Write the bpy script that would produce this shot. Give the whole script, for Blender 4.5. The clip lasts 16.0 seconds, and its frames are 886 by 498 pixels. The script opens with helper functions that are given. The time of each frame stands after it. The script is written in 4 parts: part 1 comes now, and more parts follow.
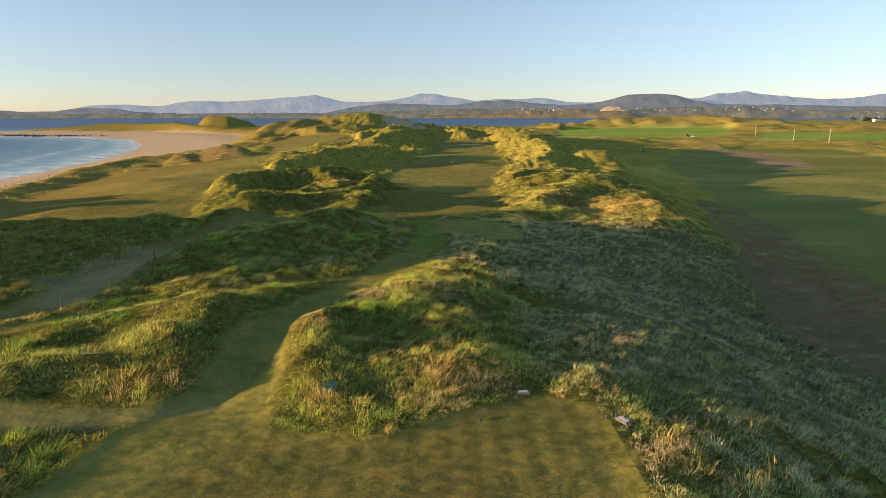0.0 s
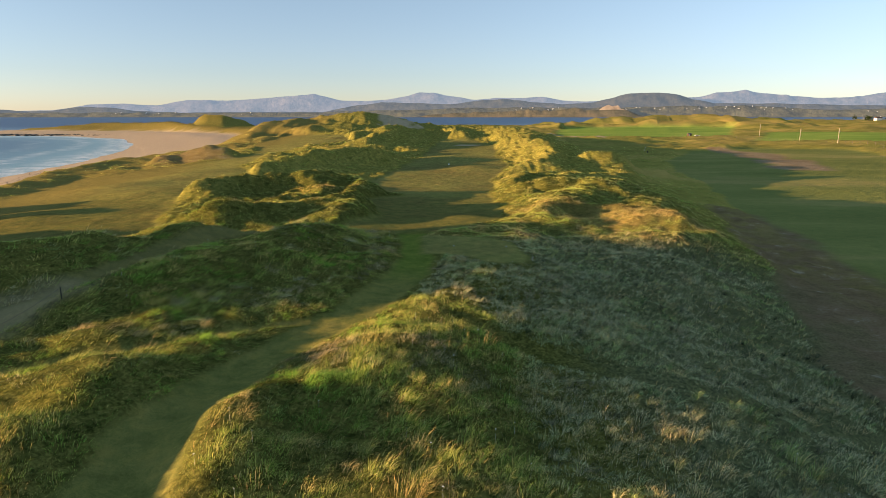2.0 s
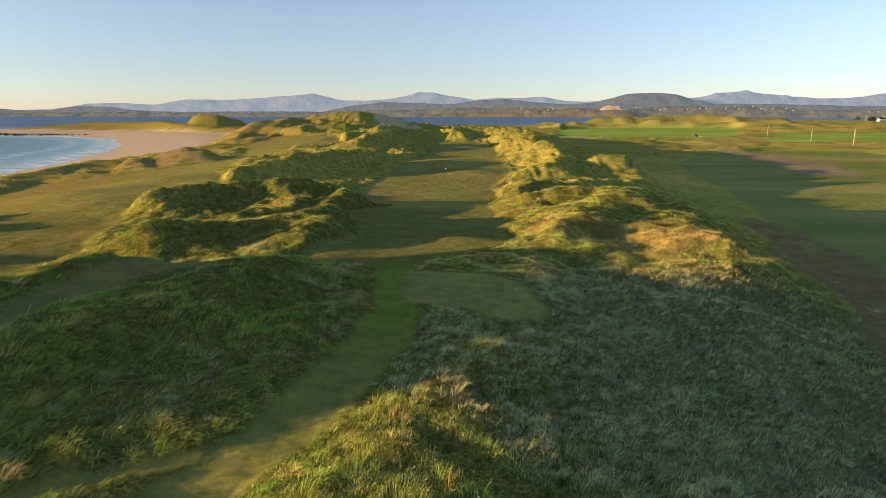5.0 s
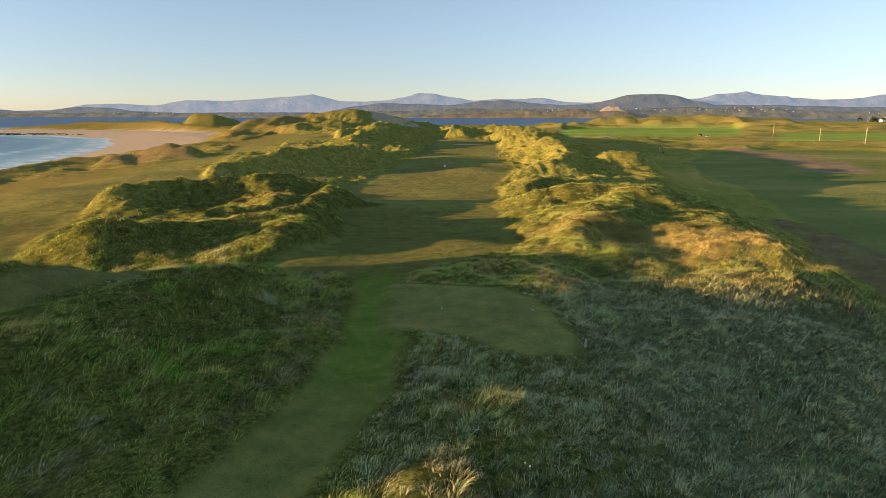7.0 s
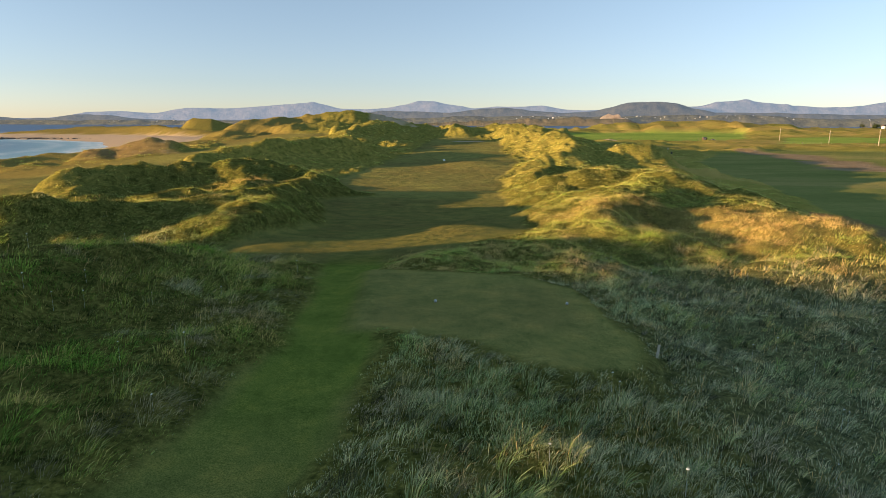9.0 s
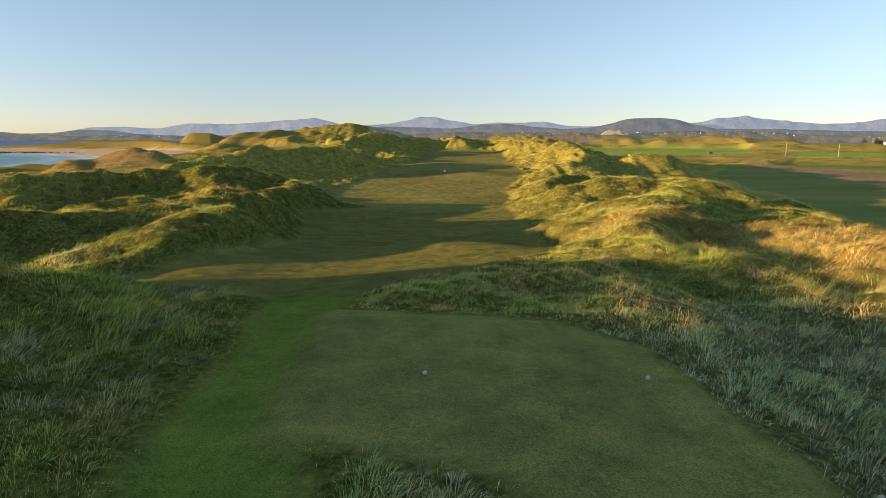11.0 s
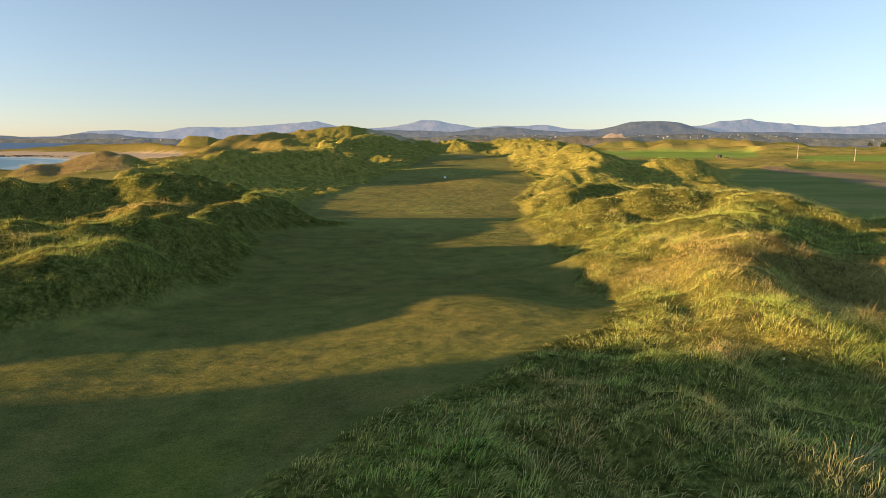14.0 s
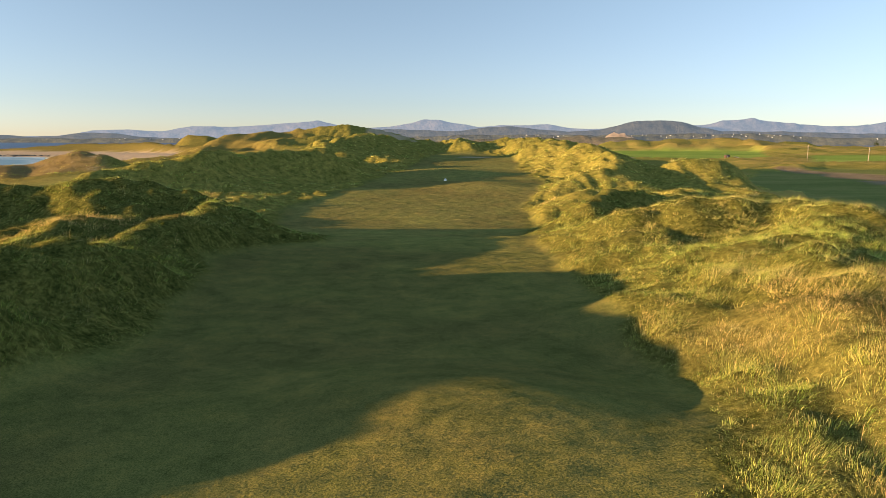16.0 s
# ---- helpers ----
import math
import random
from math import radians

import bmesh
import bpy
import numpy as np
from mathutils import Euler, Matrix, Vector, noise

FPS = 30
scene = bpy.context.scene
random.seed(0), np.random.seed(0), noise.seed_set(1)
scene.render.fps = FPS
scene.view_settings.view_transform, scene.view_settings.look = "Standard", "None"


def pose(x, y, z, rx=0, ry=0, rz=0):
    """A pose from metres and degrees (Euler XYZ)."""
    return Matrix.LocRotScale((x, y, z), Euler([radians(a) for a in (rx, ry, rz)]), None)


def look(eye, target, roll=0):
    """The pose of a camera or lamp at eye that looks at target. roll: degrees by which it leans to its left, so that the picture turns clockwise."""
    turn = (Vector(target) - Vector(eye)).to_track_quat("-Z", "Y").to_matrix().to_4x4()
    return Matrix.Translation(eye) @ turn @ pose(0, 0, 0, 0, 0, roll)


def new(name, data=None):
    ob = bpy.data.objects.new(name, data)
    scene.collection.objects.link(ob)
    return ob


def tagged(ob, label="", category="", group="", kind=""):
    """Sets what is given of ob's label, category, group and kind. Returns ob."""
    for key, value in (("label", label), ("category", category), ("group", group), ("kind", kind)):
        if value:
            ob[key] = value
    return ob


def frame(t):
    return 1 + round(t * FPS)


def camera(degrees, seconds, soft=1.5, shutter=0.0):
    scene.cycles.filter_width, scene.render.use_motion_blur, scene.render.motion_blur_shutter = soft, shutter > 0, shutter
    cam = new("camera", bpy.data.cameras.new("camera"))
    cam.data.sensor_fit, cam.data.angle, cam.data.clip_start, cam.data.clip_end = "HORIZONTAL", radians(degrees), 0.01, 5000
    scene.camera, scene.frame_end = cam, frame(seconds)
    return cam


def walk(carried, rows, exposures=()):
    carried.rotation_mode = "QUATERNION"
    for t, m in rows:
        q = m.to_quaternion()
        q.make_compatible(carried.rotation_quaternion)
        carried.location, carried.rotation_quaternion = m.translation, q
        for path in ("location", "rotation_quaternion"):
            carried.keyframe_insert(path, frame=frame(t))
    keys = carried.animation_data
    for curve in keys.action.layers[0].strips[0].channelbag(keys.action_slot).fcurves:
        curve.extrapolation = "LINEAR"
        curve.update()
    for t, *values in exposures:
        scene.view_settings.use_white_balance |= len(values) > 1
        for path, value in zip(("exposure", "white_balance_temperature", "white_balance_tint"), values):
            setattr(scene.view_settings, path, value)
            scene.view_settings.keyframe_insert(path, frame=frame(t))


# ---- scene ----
cam = camera(73.0, 16.0, soft=0.6)
METRES, EYE, TILT, LEAN, TURN = 60.0, 22.0, -12.6, 0.0, 0.0
ROWS = [
    (0.0, 0.0000, 0.0000, 0.0000, -0.00, 0.00, 0.00),
    (0.5, 0.0036, 0.0405, 0.0094, -0.02, -0.04, -0.03),
    (1.0, 0.0071, 0.0803, 0.0182, -0.03, -0.07, -0.02),
    (1.5, 0.0104, 0.1200, 0.0270, -0.06, -0.09, 0.02),
    (2.0, 0.0139, 0.1593, 0.0360, -0.07, -0.09, 0.02),
    (2.5, 0.0170, 0.1986, 0.0447, -0.10, -0.10, -0.01),
    (3.0, 0.0202, 0.2377, 0.0531, -0.10, -0.10, -0.00),
    (3.5, 0.0225, 0.2767, 0.0618, -0.11, -0.09, -0.03),
    (4.0, 0.0246, 0.3157, 0.0703, -0.12, -0.10, -0.03),
    (4.5, 0.0261, 0.3546, 0.0790, -0.12, -0.10, -0.07),
    (5.0, 0.0271, 0.3933, 0.0872, -0.13, -0.10, -0.08),
    (7.5, 0.0327, 0.5920, 0.0857, -0.15, 0.06, -0.10),
    (8.0, 0.0339, 0.6343, 0.0757, -0.14, 0.10, -0.10),
    (8.5, 0.0347, 0.6756, 0.0704, -0.13, 0.13, -0.13),
    (9.0, 0.0355, 0.7158, 0.0673, -0.12, 0.75, -0.14),
    (11.5, 0.0383, 0.9028, 0.0837, -0.02, 2.31, -0.22),
    (12.0, 0.0385, 0.9376, 0.0912, 0.01, 2.40, -0.18),
    (12.5, 0.0392, 0.9725, 0.0986, 0.03, 2.46, -0.20),
    (13.0, 0.0401, 1.0078, 0.1065, 0.06, 2.48, -0.21),
    (13.5, 0.0410, 1.0432, 0.1140, 0.08, 2.51, -0.22),
    (14.0, 0.0424, 1.0791, 0.1218, 0.12, 2.52, -0.23),
    (14.5, 0.0439, 1.1153, 0.1299, 0.16, 2.49, -0.23),
    (15.0, 0.0452, 1.1518, 0.1378, 0.21, 2.49, -0.26),
    (15.5, 0.0466, 1.1887, 0.1459, 0.26, 2.46, -0.27),
    (16.0, 0.0479, 1.2252, 0.1540, 0.33, 2.47, -0.28),
]
walk(cam, [(t, pose(0, 0, EYE, TILT, LEAN, TURN) @ pose(METRES * x, METRES * y, METRES * z, 90 + pitch, roll, yaw)) for t, x, y, z, yaw, pitch, roll in ROWS])

# ---------------------------------------------------------------- the land's form
def hashed(i, j, seed):
    h = (i * 374761393 + j * 668265263 + seed * 144665) & 0xFFFFFFFF
    h = ((h ^ (h >> 13)) * 1274126177) & 0xFFFFFFFF
    return ((h ^ (h >> 16)) & 0xFFFF) / 65535.0


def grain(x, y, size, seed=0):
    """Smooth noise from -1 to 1 with features about size metres across."""
    x, y = np.asarray(x, float) / size, np.asarray(y, float) / size
    i, j = np.floor(x).astype(np.int64), np.floor(y).astype(np.int64)
    u, v = x - i, y - j
    u, v = u * u * (3 - 2 * u), v * v * (3 - 2 * v)
    a, b = hashed(i, j, seed), hashed(i + 1, j, seed)
    c, d = hashed(i, j + 1, seed), hashed(i + 1, j + 1, seed)
    return 2 * ((a * (1 - u) + b * u) * (1 - v) + (c * (1 - u) + d * u) * v) - 1


def step(a, b, v):
    s = np.clip((v - a) / (b - a), 0, 1)
    return s * s * (3 - 2 * s)


def bow(y, keys):
    """A smooth curve through (place, value) keys."""
    k, v = zip(*keys)
    s = np.interp(y, k, np.arange(len(k)))
    i = np.clip(np.floor(s).astype(int), 0, len(k) - 2)
    f = s - i
    f = 0.5 * f + 0.5 * f * f * (3 - 2 * f)
    v = np.array(v, float)
    return v[i] * (1 - f) + v[i + 1] * f


def along(x, y, line):
    """Distance to a bent line of (x, y, value, ...) points, and the values there."""
    best = np.full(np.shape(x), 1e9)
    vals = [np.zeros(np.shape(x)) for _ in line[0][2:]]
    for p, q in zip(line[:-1], line[1:]):
        dx, dy = q[0] - p[0], q[1] - p[1]
        s = np.clip(((x - p[0]) * dx + (y - p[1]) * dy) / (dx * dx + dy * dy + 1e-9), 0, 1)
        d = np.hypot(x - p[0] - s * dx, y - p[1] - s * dy)
        near = d < best
        best = np.where(near, d, best)
        for k in range(len(vals)):
            vals[k] = np.where(near, p[2 + k] + s * (q[2 + k] - p[2 + k]), vals[k])
    return best, vals


def inside(x, y, ring):
    """Signed distance to a closed outline: minus inside."""
    d, _ = along(x, y, [(*p, 0) for p in ring + ring[:1]])
    odd = np.zeros(np.shape(x), bool)
    for p, q in zip(ring, ring[1:] + ring[:1]):
        cross = (p[1] > y) != (q[1] > y)
        odd ^= cross & (x < (q[0] - p[0]) * (y - p[1]) / (q[1] - p[1] + 1e-12) + p[0])
    return np.where(odd, -d, d)


def tussock(x, y, size, seed):
    """The nearest of scattered centres, about size metres apart: distance in sizes, the way to it, and its own number from 0 to 1."""
    gx, gy = np.floor(x / size).astype(np.int64), np.floor(y / size).astype(np.int64)
    best, ox, oy, own = np.full(np.shape(x), 9.0), np.zeros(np.shape(x)), np.zeros(np.shape(x)), np.zeros(np.shape(x))
    for i in (-1, 0, 1):
        for j in (-1, 0, 1):
            cx, cy = gx + i + hashed(gx + i, gy + j, seed), gy + j + hashed(gx + i, gy + j, seed + 1)
            dx, dy = x / size - cx, y / size - cy
            d = np.hypot(dx, dy)
            near = d < best
            best, ox, oy = np.where(near, d, best), np.where(near, dx, ox), np.where(near, dy, oy)
            own = np.where(near, hashed(gx + i, gy + j, seed + 2), own)
    return best, ox, oy, own


# Crest lines of the dunes: x, y, height over the land round them, half width.
NEAR_DUNES = [
    [(-5.5, 25, 0.7, 2.5), (-6.8, 30, 1.5, 2.6), (-3.5, 36, 0.9, 3.5), (1, 42, 0.5, 4)],
    [(-22, 22.5, 0.6, 3), (-14.5, 26, 1.3, 3.4), (-13.2, 33, 1.3, 2.8)],
    [(-13.5, 33, 0.9, 3.2), (-20, 30, 0.7, 4)],
    [(-20.5, 45, 0.9, 3), (-18, 49.5, 1.9, 4), (-16, 55, 2.2, 6), (-13, 63, 2.4, 6), (-11, 70, 1.6, 4)],
]
SEAWARD_DUNES_AND_SHADERS = [
    # Out of view, added to shade the tees and the rough round them.
    [(-70, 25.5, 4.5, 2.6), (-68, 29.5, 9.05, 4.5), (-68, 40, 9.5, 4.5), (-68, 44, 8.9, 4.0), (-68, 48, 8.4, 4.0), (-68, 53, 9.2, 4.0), (-68, 57, 9.7, 3.2), (-67.5, 60, 8.8, 2.2)],
    [(-52, 46, 2.6, 4.5), (-38, 49, 2.7, 4.5), (-30, 54, 2.4, 4), (-25, 61, 2.0, 4), (-24.5, 68, 2.9, 4), (-20.5, 73, 0.8, 3)],
    # Two more unseen crests, added to shade the left fairway.
    [(-86, 68, 8.0, 3.2), (-87, 74, 7.6, 3.2)],
    [(-97, 84, 10.5, 3), (-98, 91, 10.0, 3)],
]
COAST_DUNES = [
    # The peaks at y 99 and 104 are unseen, added to shade the fairway.
    [(-88, 95, 2.0, 4), (-90, 99, 6.2, 3), (-91, 104, 5.6, 3), (-92, 113, 1.2, 4), (-94, 127, 1.4, 4), (-95, 132, 1.6, 3.6), (-96, 138, 1.8, 3.6), (-98, 150, 1.3, 5), (-102, 168, 1.3, 5), (-103, 205, 1.6, 5)],
    [(-82, 186, 2.0, 3), (-76, 189, 2.6, 3), (-71, 191, 3.7, 4), (-65, 192, 3.2, 4)],
]
# The bowls along the fairway: a steep head, a rim behind it and a lip before the turf.
BOWL_DUNES = [
    [(-33, 80, 0.8, 2.2), (-29.5, 81.4, 2.2, 2.8), (-26.8, 82, 3.1, 3.0), (-24.5, 83.4, 2.7, 2.6), (-22, 85.6, 2.0, 2.4)],
    [(-22, 85.6, 1.9, 2.4), (-18.4, 88.6, 1.9, 2.6), (-15.5, 91.4, 2.4, 3.0), (-12.4, 94.3, 3.0, 3.2), (-12, 97.5, 2.8, 2.6), (-12, 100.5, 2.2, 2.6)],
    [(-15, 81, 0.8, 3.0), (-12.6, 82.7, 1.55, 3.6), (-12.2, 86.5, 1.9, 4.2), (-12, 90, 2.2, 4.0)],
    [(-21.5, 91, 1.2, 5), (-20.5, 98, 1.9, 6), (-19.5, 105, 1.5, 5)],
]
UPPER_BOWL_DUNES = [
    [(-42, 107, 1.0, 2.6), (-38.5, 110, 2.6, 2.8), (-34, 114, 3.3, 3), (-28, 116.5, 3.5, 3.4), (-21, 119.3, 3.6, 3.6), (-15.5, 119.5, 3.1, 3.4), (-11.8, 117, 1.6, 2.6)],
    [(-14.6, 104, 1.5, 2.4), (-13.5, 110, 2.0, 2.6), (-13.5, 116, 2.4, 2.6)],
]
INLAND_DUNES = [
    [(-43, 142, 1.2, 3), (-38.5, 150, 2.6, 3.2), (-31, 156, 3.9, 3.6), (-26, 166, 4.3, 4.4), (-17.5, 172.5, 5.2, 5), (-13.5, 180, 2.6, 4)],
    [(-26, 184, 2.6, 5), (-17, 190, 2.8, 5)],
    [(-24, 205, 2.8, 6), (-18, 224, 4.4, 8), (-14, 236, 3.4, 8)],
    [(-40, 240, 3.2, 9), (-22, 262, 4.0, 10), (-18, 300, 3.4, 10)],
]
BANK_DUNES = [
    [(11, 78, 0.4, 2.6), (13, 85, 1.1, 3.0), (15.5, 92, 1.9, 4.5), (20, 100, 2.2, 5), (27, 109, 2.9, 7), (32, 122, 2.0, 8)],
    [(20, 84, 0.3, 6), (26, 90, 1.2, 7), (30, 98, 1.6, 7), (35, 108, 1.0, 8)],
    [(13, 108, 1.2, 3), (15, 113, 2.2, 4), (21, 114, 2.6, 6)],
    [(14, 121, 2.2, 2.6), (17, 126, 3.0, 4), (23, 131, 2.9, 5), (30, 140, 1.8, 6)],
    [(14, 137, 1.2, 2.6), (18, 140, 2.4, 4), (26, 146, 1.6, 5)],
]
RIDGE_DUNES = [
    [(17, 152, 1.4, 3), (24, 158, 2.8, 5), (31, 170, 3.1, 6), (31, 196, 3.3, 7)],
    [(31, 196, 3.3, 7), (28, 216, 3.2, 7), (34, 244, 3.4, 9), (26, 290, 3.0, 10)],
    [(38, 168, 3.2, 4), (48, 170, 3.4, 4), (55, 174, 2.3, 3.4), (60, 174, 3.2, 3.6)],
]
FAR_DUNES = [
    [(4, 250, 1.6, 5), (10, 262, 2.2, 6), (4, 300, 2.6, 9)],
    [(-110, 345, 5, 22), (-70, 385, 9, 24), (-48, 388, 11.5, 20), (-28, 400, 8, 16), (-10, 430, 4, 18)],
    [(-75, 330, 3, 10), (-50, 345, 5, 12), (-36, 352, 3, 9)],
    [(-310, 768, 4, 10), (-290, 767, 18.5, 13), (-270, 768, 17, 13), (-246, 775, 8, 10)],
    [(-500, 780, 4, 16), (-400, 770, 6, 18), (-310, 720, 6.5, 18), (-225, 600, 6, 16), (-172, 500, 5, 14), (-140, 420, 3, 14)],
]
PLAIN_DUNES = [
    [(190, 900, 5, 22), (250, 935, 11, 26), (300, 925, 14, 26), (370, 960, 16, 30), (450, 945, 14.5, 30), (520, 960, 11, 26), (560, 975, 6, 24)],
    [(150, 800, 5, 18), (230, 820, 7, 22), (330, 850, 8, 26), (470, 840, 6, 24)],
    [(92, 152, 0.8, 4), (108, 156, 1.4, 5)],
    [(136, 320, 0.9, 6), (146, 324, 1.2, 6)],
]
DUNES = NEAR_DUNES + SEAWARD_DUNES_AND_SHADERS + COAST_DUNES + BOWL_DUNES + UPPER_BOWL_DUNES + INLAND_DUNES + BANK_DUNES + RIDGE_DUNES + FAR_DUNES + PLAIN_DUNES
# Rises and hollows of the rough: x, y, height, half width.
RISES = [(-25.5, 57, 0.3, 5), (-26, 51, 0.8, 4), (-37, 94, 0.6, 5), (-36.5, 108, 1.0, 5), (-33, 120, 0.8, 5), (-22, 113, 1.0, 5), (-17.5, 109, 0.9, 4), (-16.5, 114.5, 0.6, 4),
         (-9.8, 90, 0.5, 2.0), (-20, 95, 0.8, 4.5), (-26, 91, 1.0, 5), (-16, 44.5, 0.5, 3), (-21.6, 44, 0.4, 3), (-9.5, 46.5, 0.25, 4), (-15, 79.5, -0.7, 4)]
HOLLOWS = [(-5, 77, -0.45, 5), (-5.2, 49, 0.35, 2.5), (-8, 54, 0.4, 3), (-15, 54, -0.35, 4), (27, 60, 1.2, 6), (10.3, 67.5, 0.6, 3), (9.2, 61, 0.4, 2.5), (8.8, 55.5, 0.3, 3), (6, 38, -0.5, 4), (8, 31, -0.35, 5),
           (17, 84.5, -0.8, 3.4), (22, 84, -0.6, 3.5), (19.5, 90, -0.7, 3), (24, 101, -0.5, 4), (15.8, 103.5, 0.9, 3.5), (21, 119, 0.5, 6), (0.5, 85, -0.3, 5), (12, 77, -0.6, 4), (10.3, 97, 0.6, 2.5), (7, 50, -0.5, 3)]
# Swells in the mown ground: x, y, height, half width.
SWELLS = [(11, 57, -0.5, 4), (3.2, 87.4, 0.8, 4.4), (-9, 81, 0.15, 3.2), (9, 91, -0.35, 3), (2, 100, -0.2, 5), (8, 117, 0.5, 4), (0, 140, 0.2, 6), (10, 163, 0.8, 6), (4, 185, 0.8, 7), (-60, 96, 0.9, 6), (-52, 118, 0.8, 7), (-66, 132, 0.9, 8), (-58, 150, 0.9, 8)]
# Close-mown turf: centre lines with half widths, and outlines.
PATHS = [
    [(-9.8, 14, 3.6), (-9.4, 20, 2.8), (-9.0, 24, 1.7), (-9.5, 28.5, 1.6), (-9.1, 32, 1.55), (-8.2, 37, 1.5), (-6.6, 40.5, 1.45), (-4.9, 44, 1.4), (-3.2, 48.5, 1.45),
     (-1.9, 54, 1.55), (-1.3, 59.5, 1.5), (-1.6, 65, 1.45), (-2.3, 71, 1.4), (-3, 80, 2)],
]
TEE_1 = [(6.3, 5), (6.2, 16.3), (6.6, 18.9), (6.7, 21.4), (5.8, 22.9), (4.3, 23.7), (2.8, 23.4), (1.5, 22.6), (0.1, 21.5), (-1.8, 20.2), (-3.8, 20.0),
         (-5.6, 20.4), (-7.2, 21.1), (-9, 18), (-10, 5)]
TEE_2 = [(-1.2, 69.6), (2.6, 69.2), (5.6, 68.7), (7.6, 66.6), (7.9, 63.2), (8.3, 60.8), (8.2, 59.3), (7.5, 58.2), (6.1, 58.0), (4.2, 58.8), (3.0, 60.3), (-0.8, 61.5)]
FAIRWAY = [(-12.4, 76.5), (-10.0, 81.7), (-8.7, 86), (-7.7, 91), (-7.8, 95), (-9.3, 100), (-11.2, 109), (-10, 113.5), (-6.4, 118), (-7, 121.5), (-11, 126), (-14.2, 133), (-15.6, 143), (-11, 160), (-6, 185), (-2, 220), (0, 260),
           (14, 260), (20, 220), (17, 190), (18, 165), (14, 150), (12.3, 142), (9.6, 124), (9.9, 110), (9.7, 103), (9.8, 94), (10.0, 90.5), (9.0, 86.3), (7.6, 83.2), (4.9, 80.4), (3.2, 78), (0.8, 76.5), (-1.4, 73), (-4.5, 73)]
LEFT_FAIRWAY = [(-62, 70), (-38, 74), (-36, 84), (-40, 100), (-44, 112), (-40, 140), (-52, 165), (-50, 200), (-34, 240), (-46, 300), (-80, 330), (-76, 260), (-58, 205), (-60, 186), (-76, 172), (-92, 160), (-86, 125), (-78, 92)]
RIGHT_FAIRWAY = [(45, 30), (46, 60), (50, 80), (54, 100), (60, 130), (69, 160), (77, 200), (90, 250), (120, 300), (165, 330), (210, 320), (190, 250), (150, 180), (120, 100), (100, 30)]
FAR_FAIRWAY = [(95, 508), (160, 502), (237, 508), (300, 640), (400, 840), (250, 850), (170, 840), (130, 700)]
FAR_GREEN = [(206, 412), (300, 405), (420, 400), (560, 620), (400, 636), (330, 630), (270, 520)]
LEFT_PATH = [(-30, 24, 1.8), (-24.5, 34, 1.5), (-24.4, 40, 1.4), (-23.8, 46, 1.3), (-22.6, 53, 1.2), (-22, 60, 1.2), (-21.9, 66, 1.2), (-21, 71, 1.2), (-17.5, 75.0, 1.0), (-13, 76.4, 0.9)]
SPUR = [(-6.4, 43.4, 0.4), (-8.5, 42.6, 0.55), (-11.5, 41, 0.6), (-13.5, 39.2, 0.65), (-16.8, 37.2, 0.7), (-19.8, 34.4, 0.75), (-22.3, 31, 0.8), (-30, 27, 1)]
SAND_PATH = [(-9.5, 23.0, 0.7), (-12.4, 21.6, 0.8), (-17.5, 21.2, 0.8), (-30, 20, 1)]
TRACK = [(0.5, 44.5, 0.5), (3.8, 41.3, 0.8), (7, 39.3, 0.9), (11.2, 37, 0.9), (15.8, 36.2, 0.9), (21, 37, 0.9), (29, 39, 0.9)]
BARE = [(55.5, 136), (40.4, 86), (32.2, 60), (28.4, 48), (30, 38), (40, 30), (47, 50), (50, 70), (54, 90), (60, 120)]
GREY_PATCH = [(136, 322), (150, 300), (153, 280), (132, 206), (124, 208), (120, 222), (132, 260)]
PALE_TRACK = [(72, 640, 3), (96, 540, 3), (108, 500, 3), (122, 468, 3)]
BUNKER = [(5, 224), (10, 222.5), (15, 225), (14, 229.5), (8, 229)]
SHORE = [(-120, -60), (-150, 120), (-152, 203), (-157, 230), (-167, 281), (-187, 356), (-232, 470), (-294, 566), (-368, 625), (-430, 640), (-560, 670), (-600, 800), (-430, 870), (-280, 900), (-100, 985),
         (60, 1015), (230, 1060), (420, 1250), (600, 1500), (1000, 1800), (2600, 2000), (2600, -400), (-120, -400)]


def mown_gap(x, y):
    """How far a place lies from close-mown turf; minus inside it."""
    d = np.minimum(inside(x, y, TEE_1), inside(x, y, TEE_2))
    for ring in (FAIRWAY, LEFT_FAIRWAY, RIGHT_FAIRWAY, FAR_FAIRWAY, FAR_GREEN):
        d = np.minimum(d, inside(x, y, ring))
    for line in PATHS:
        e, (w,) = along(x, y, line)
        d = np.minimum(d, e - w)
    return d + step(74, 84, y) * (0.9 * grain(x, y, 6, 14) + 0.4 * grain(x, y, 2.6, 15)) + 0.25 * grain(x, y, 2.3, 5) + 0.12 * grain(x, y, 0.7, 6)


def track_gap(x, y, trodden=True):
    out = np.full(np.shape(x), 1e9)
    for line in (LEFT_PATH, SPUR, SAND_PATH) + ((TRACK,) if trodden else ()):
        e, (w,) = along(x, y, line)
        out = np.minimum(out, e - w)
    return out + 0.3 * grain(x, y, 1.9, 8) + 0.12 * grain(x, y, 0.6, 9)


def shore_gap(x, y):
    """Metres inland from the water's edge; minus out at sea."""
    return -inside(x, y, SHORE) + 3 * grain(x, y, 40, 11) + 1.2 * grain(x, y, 9, 12)


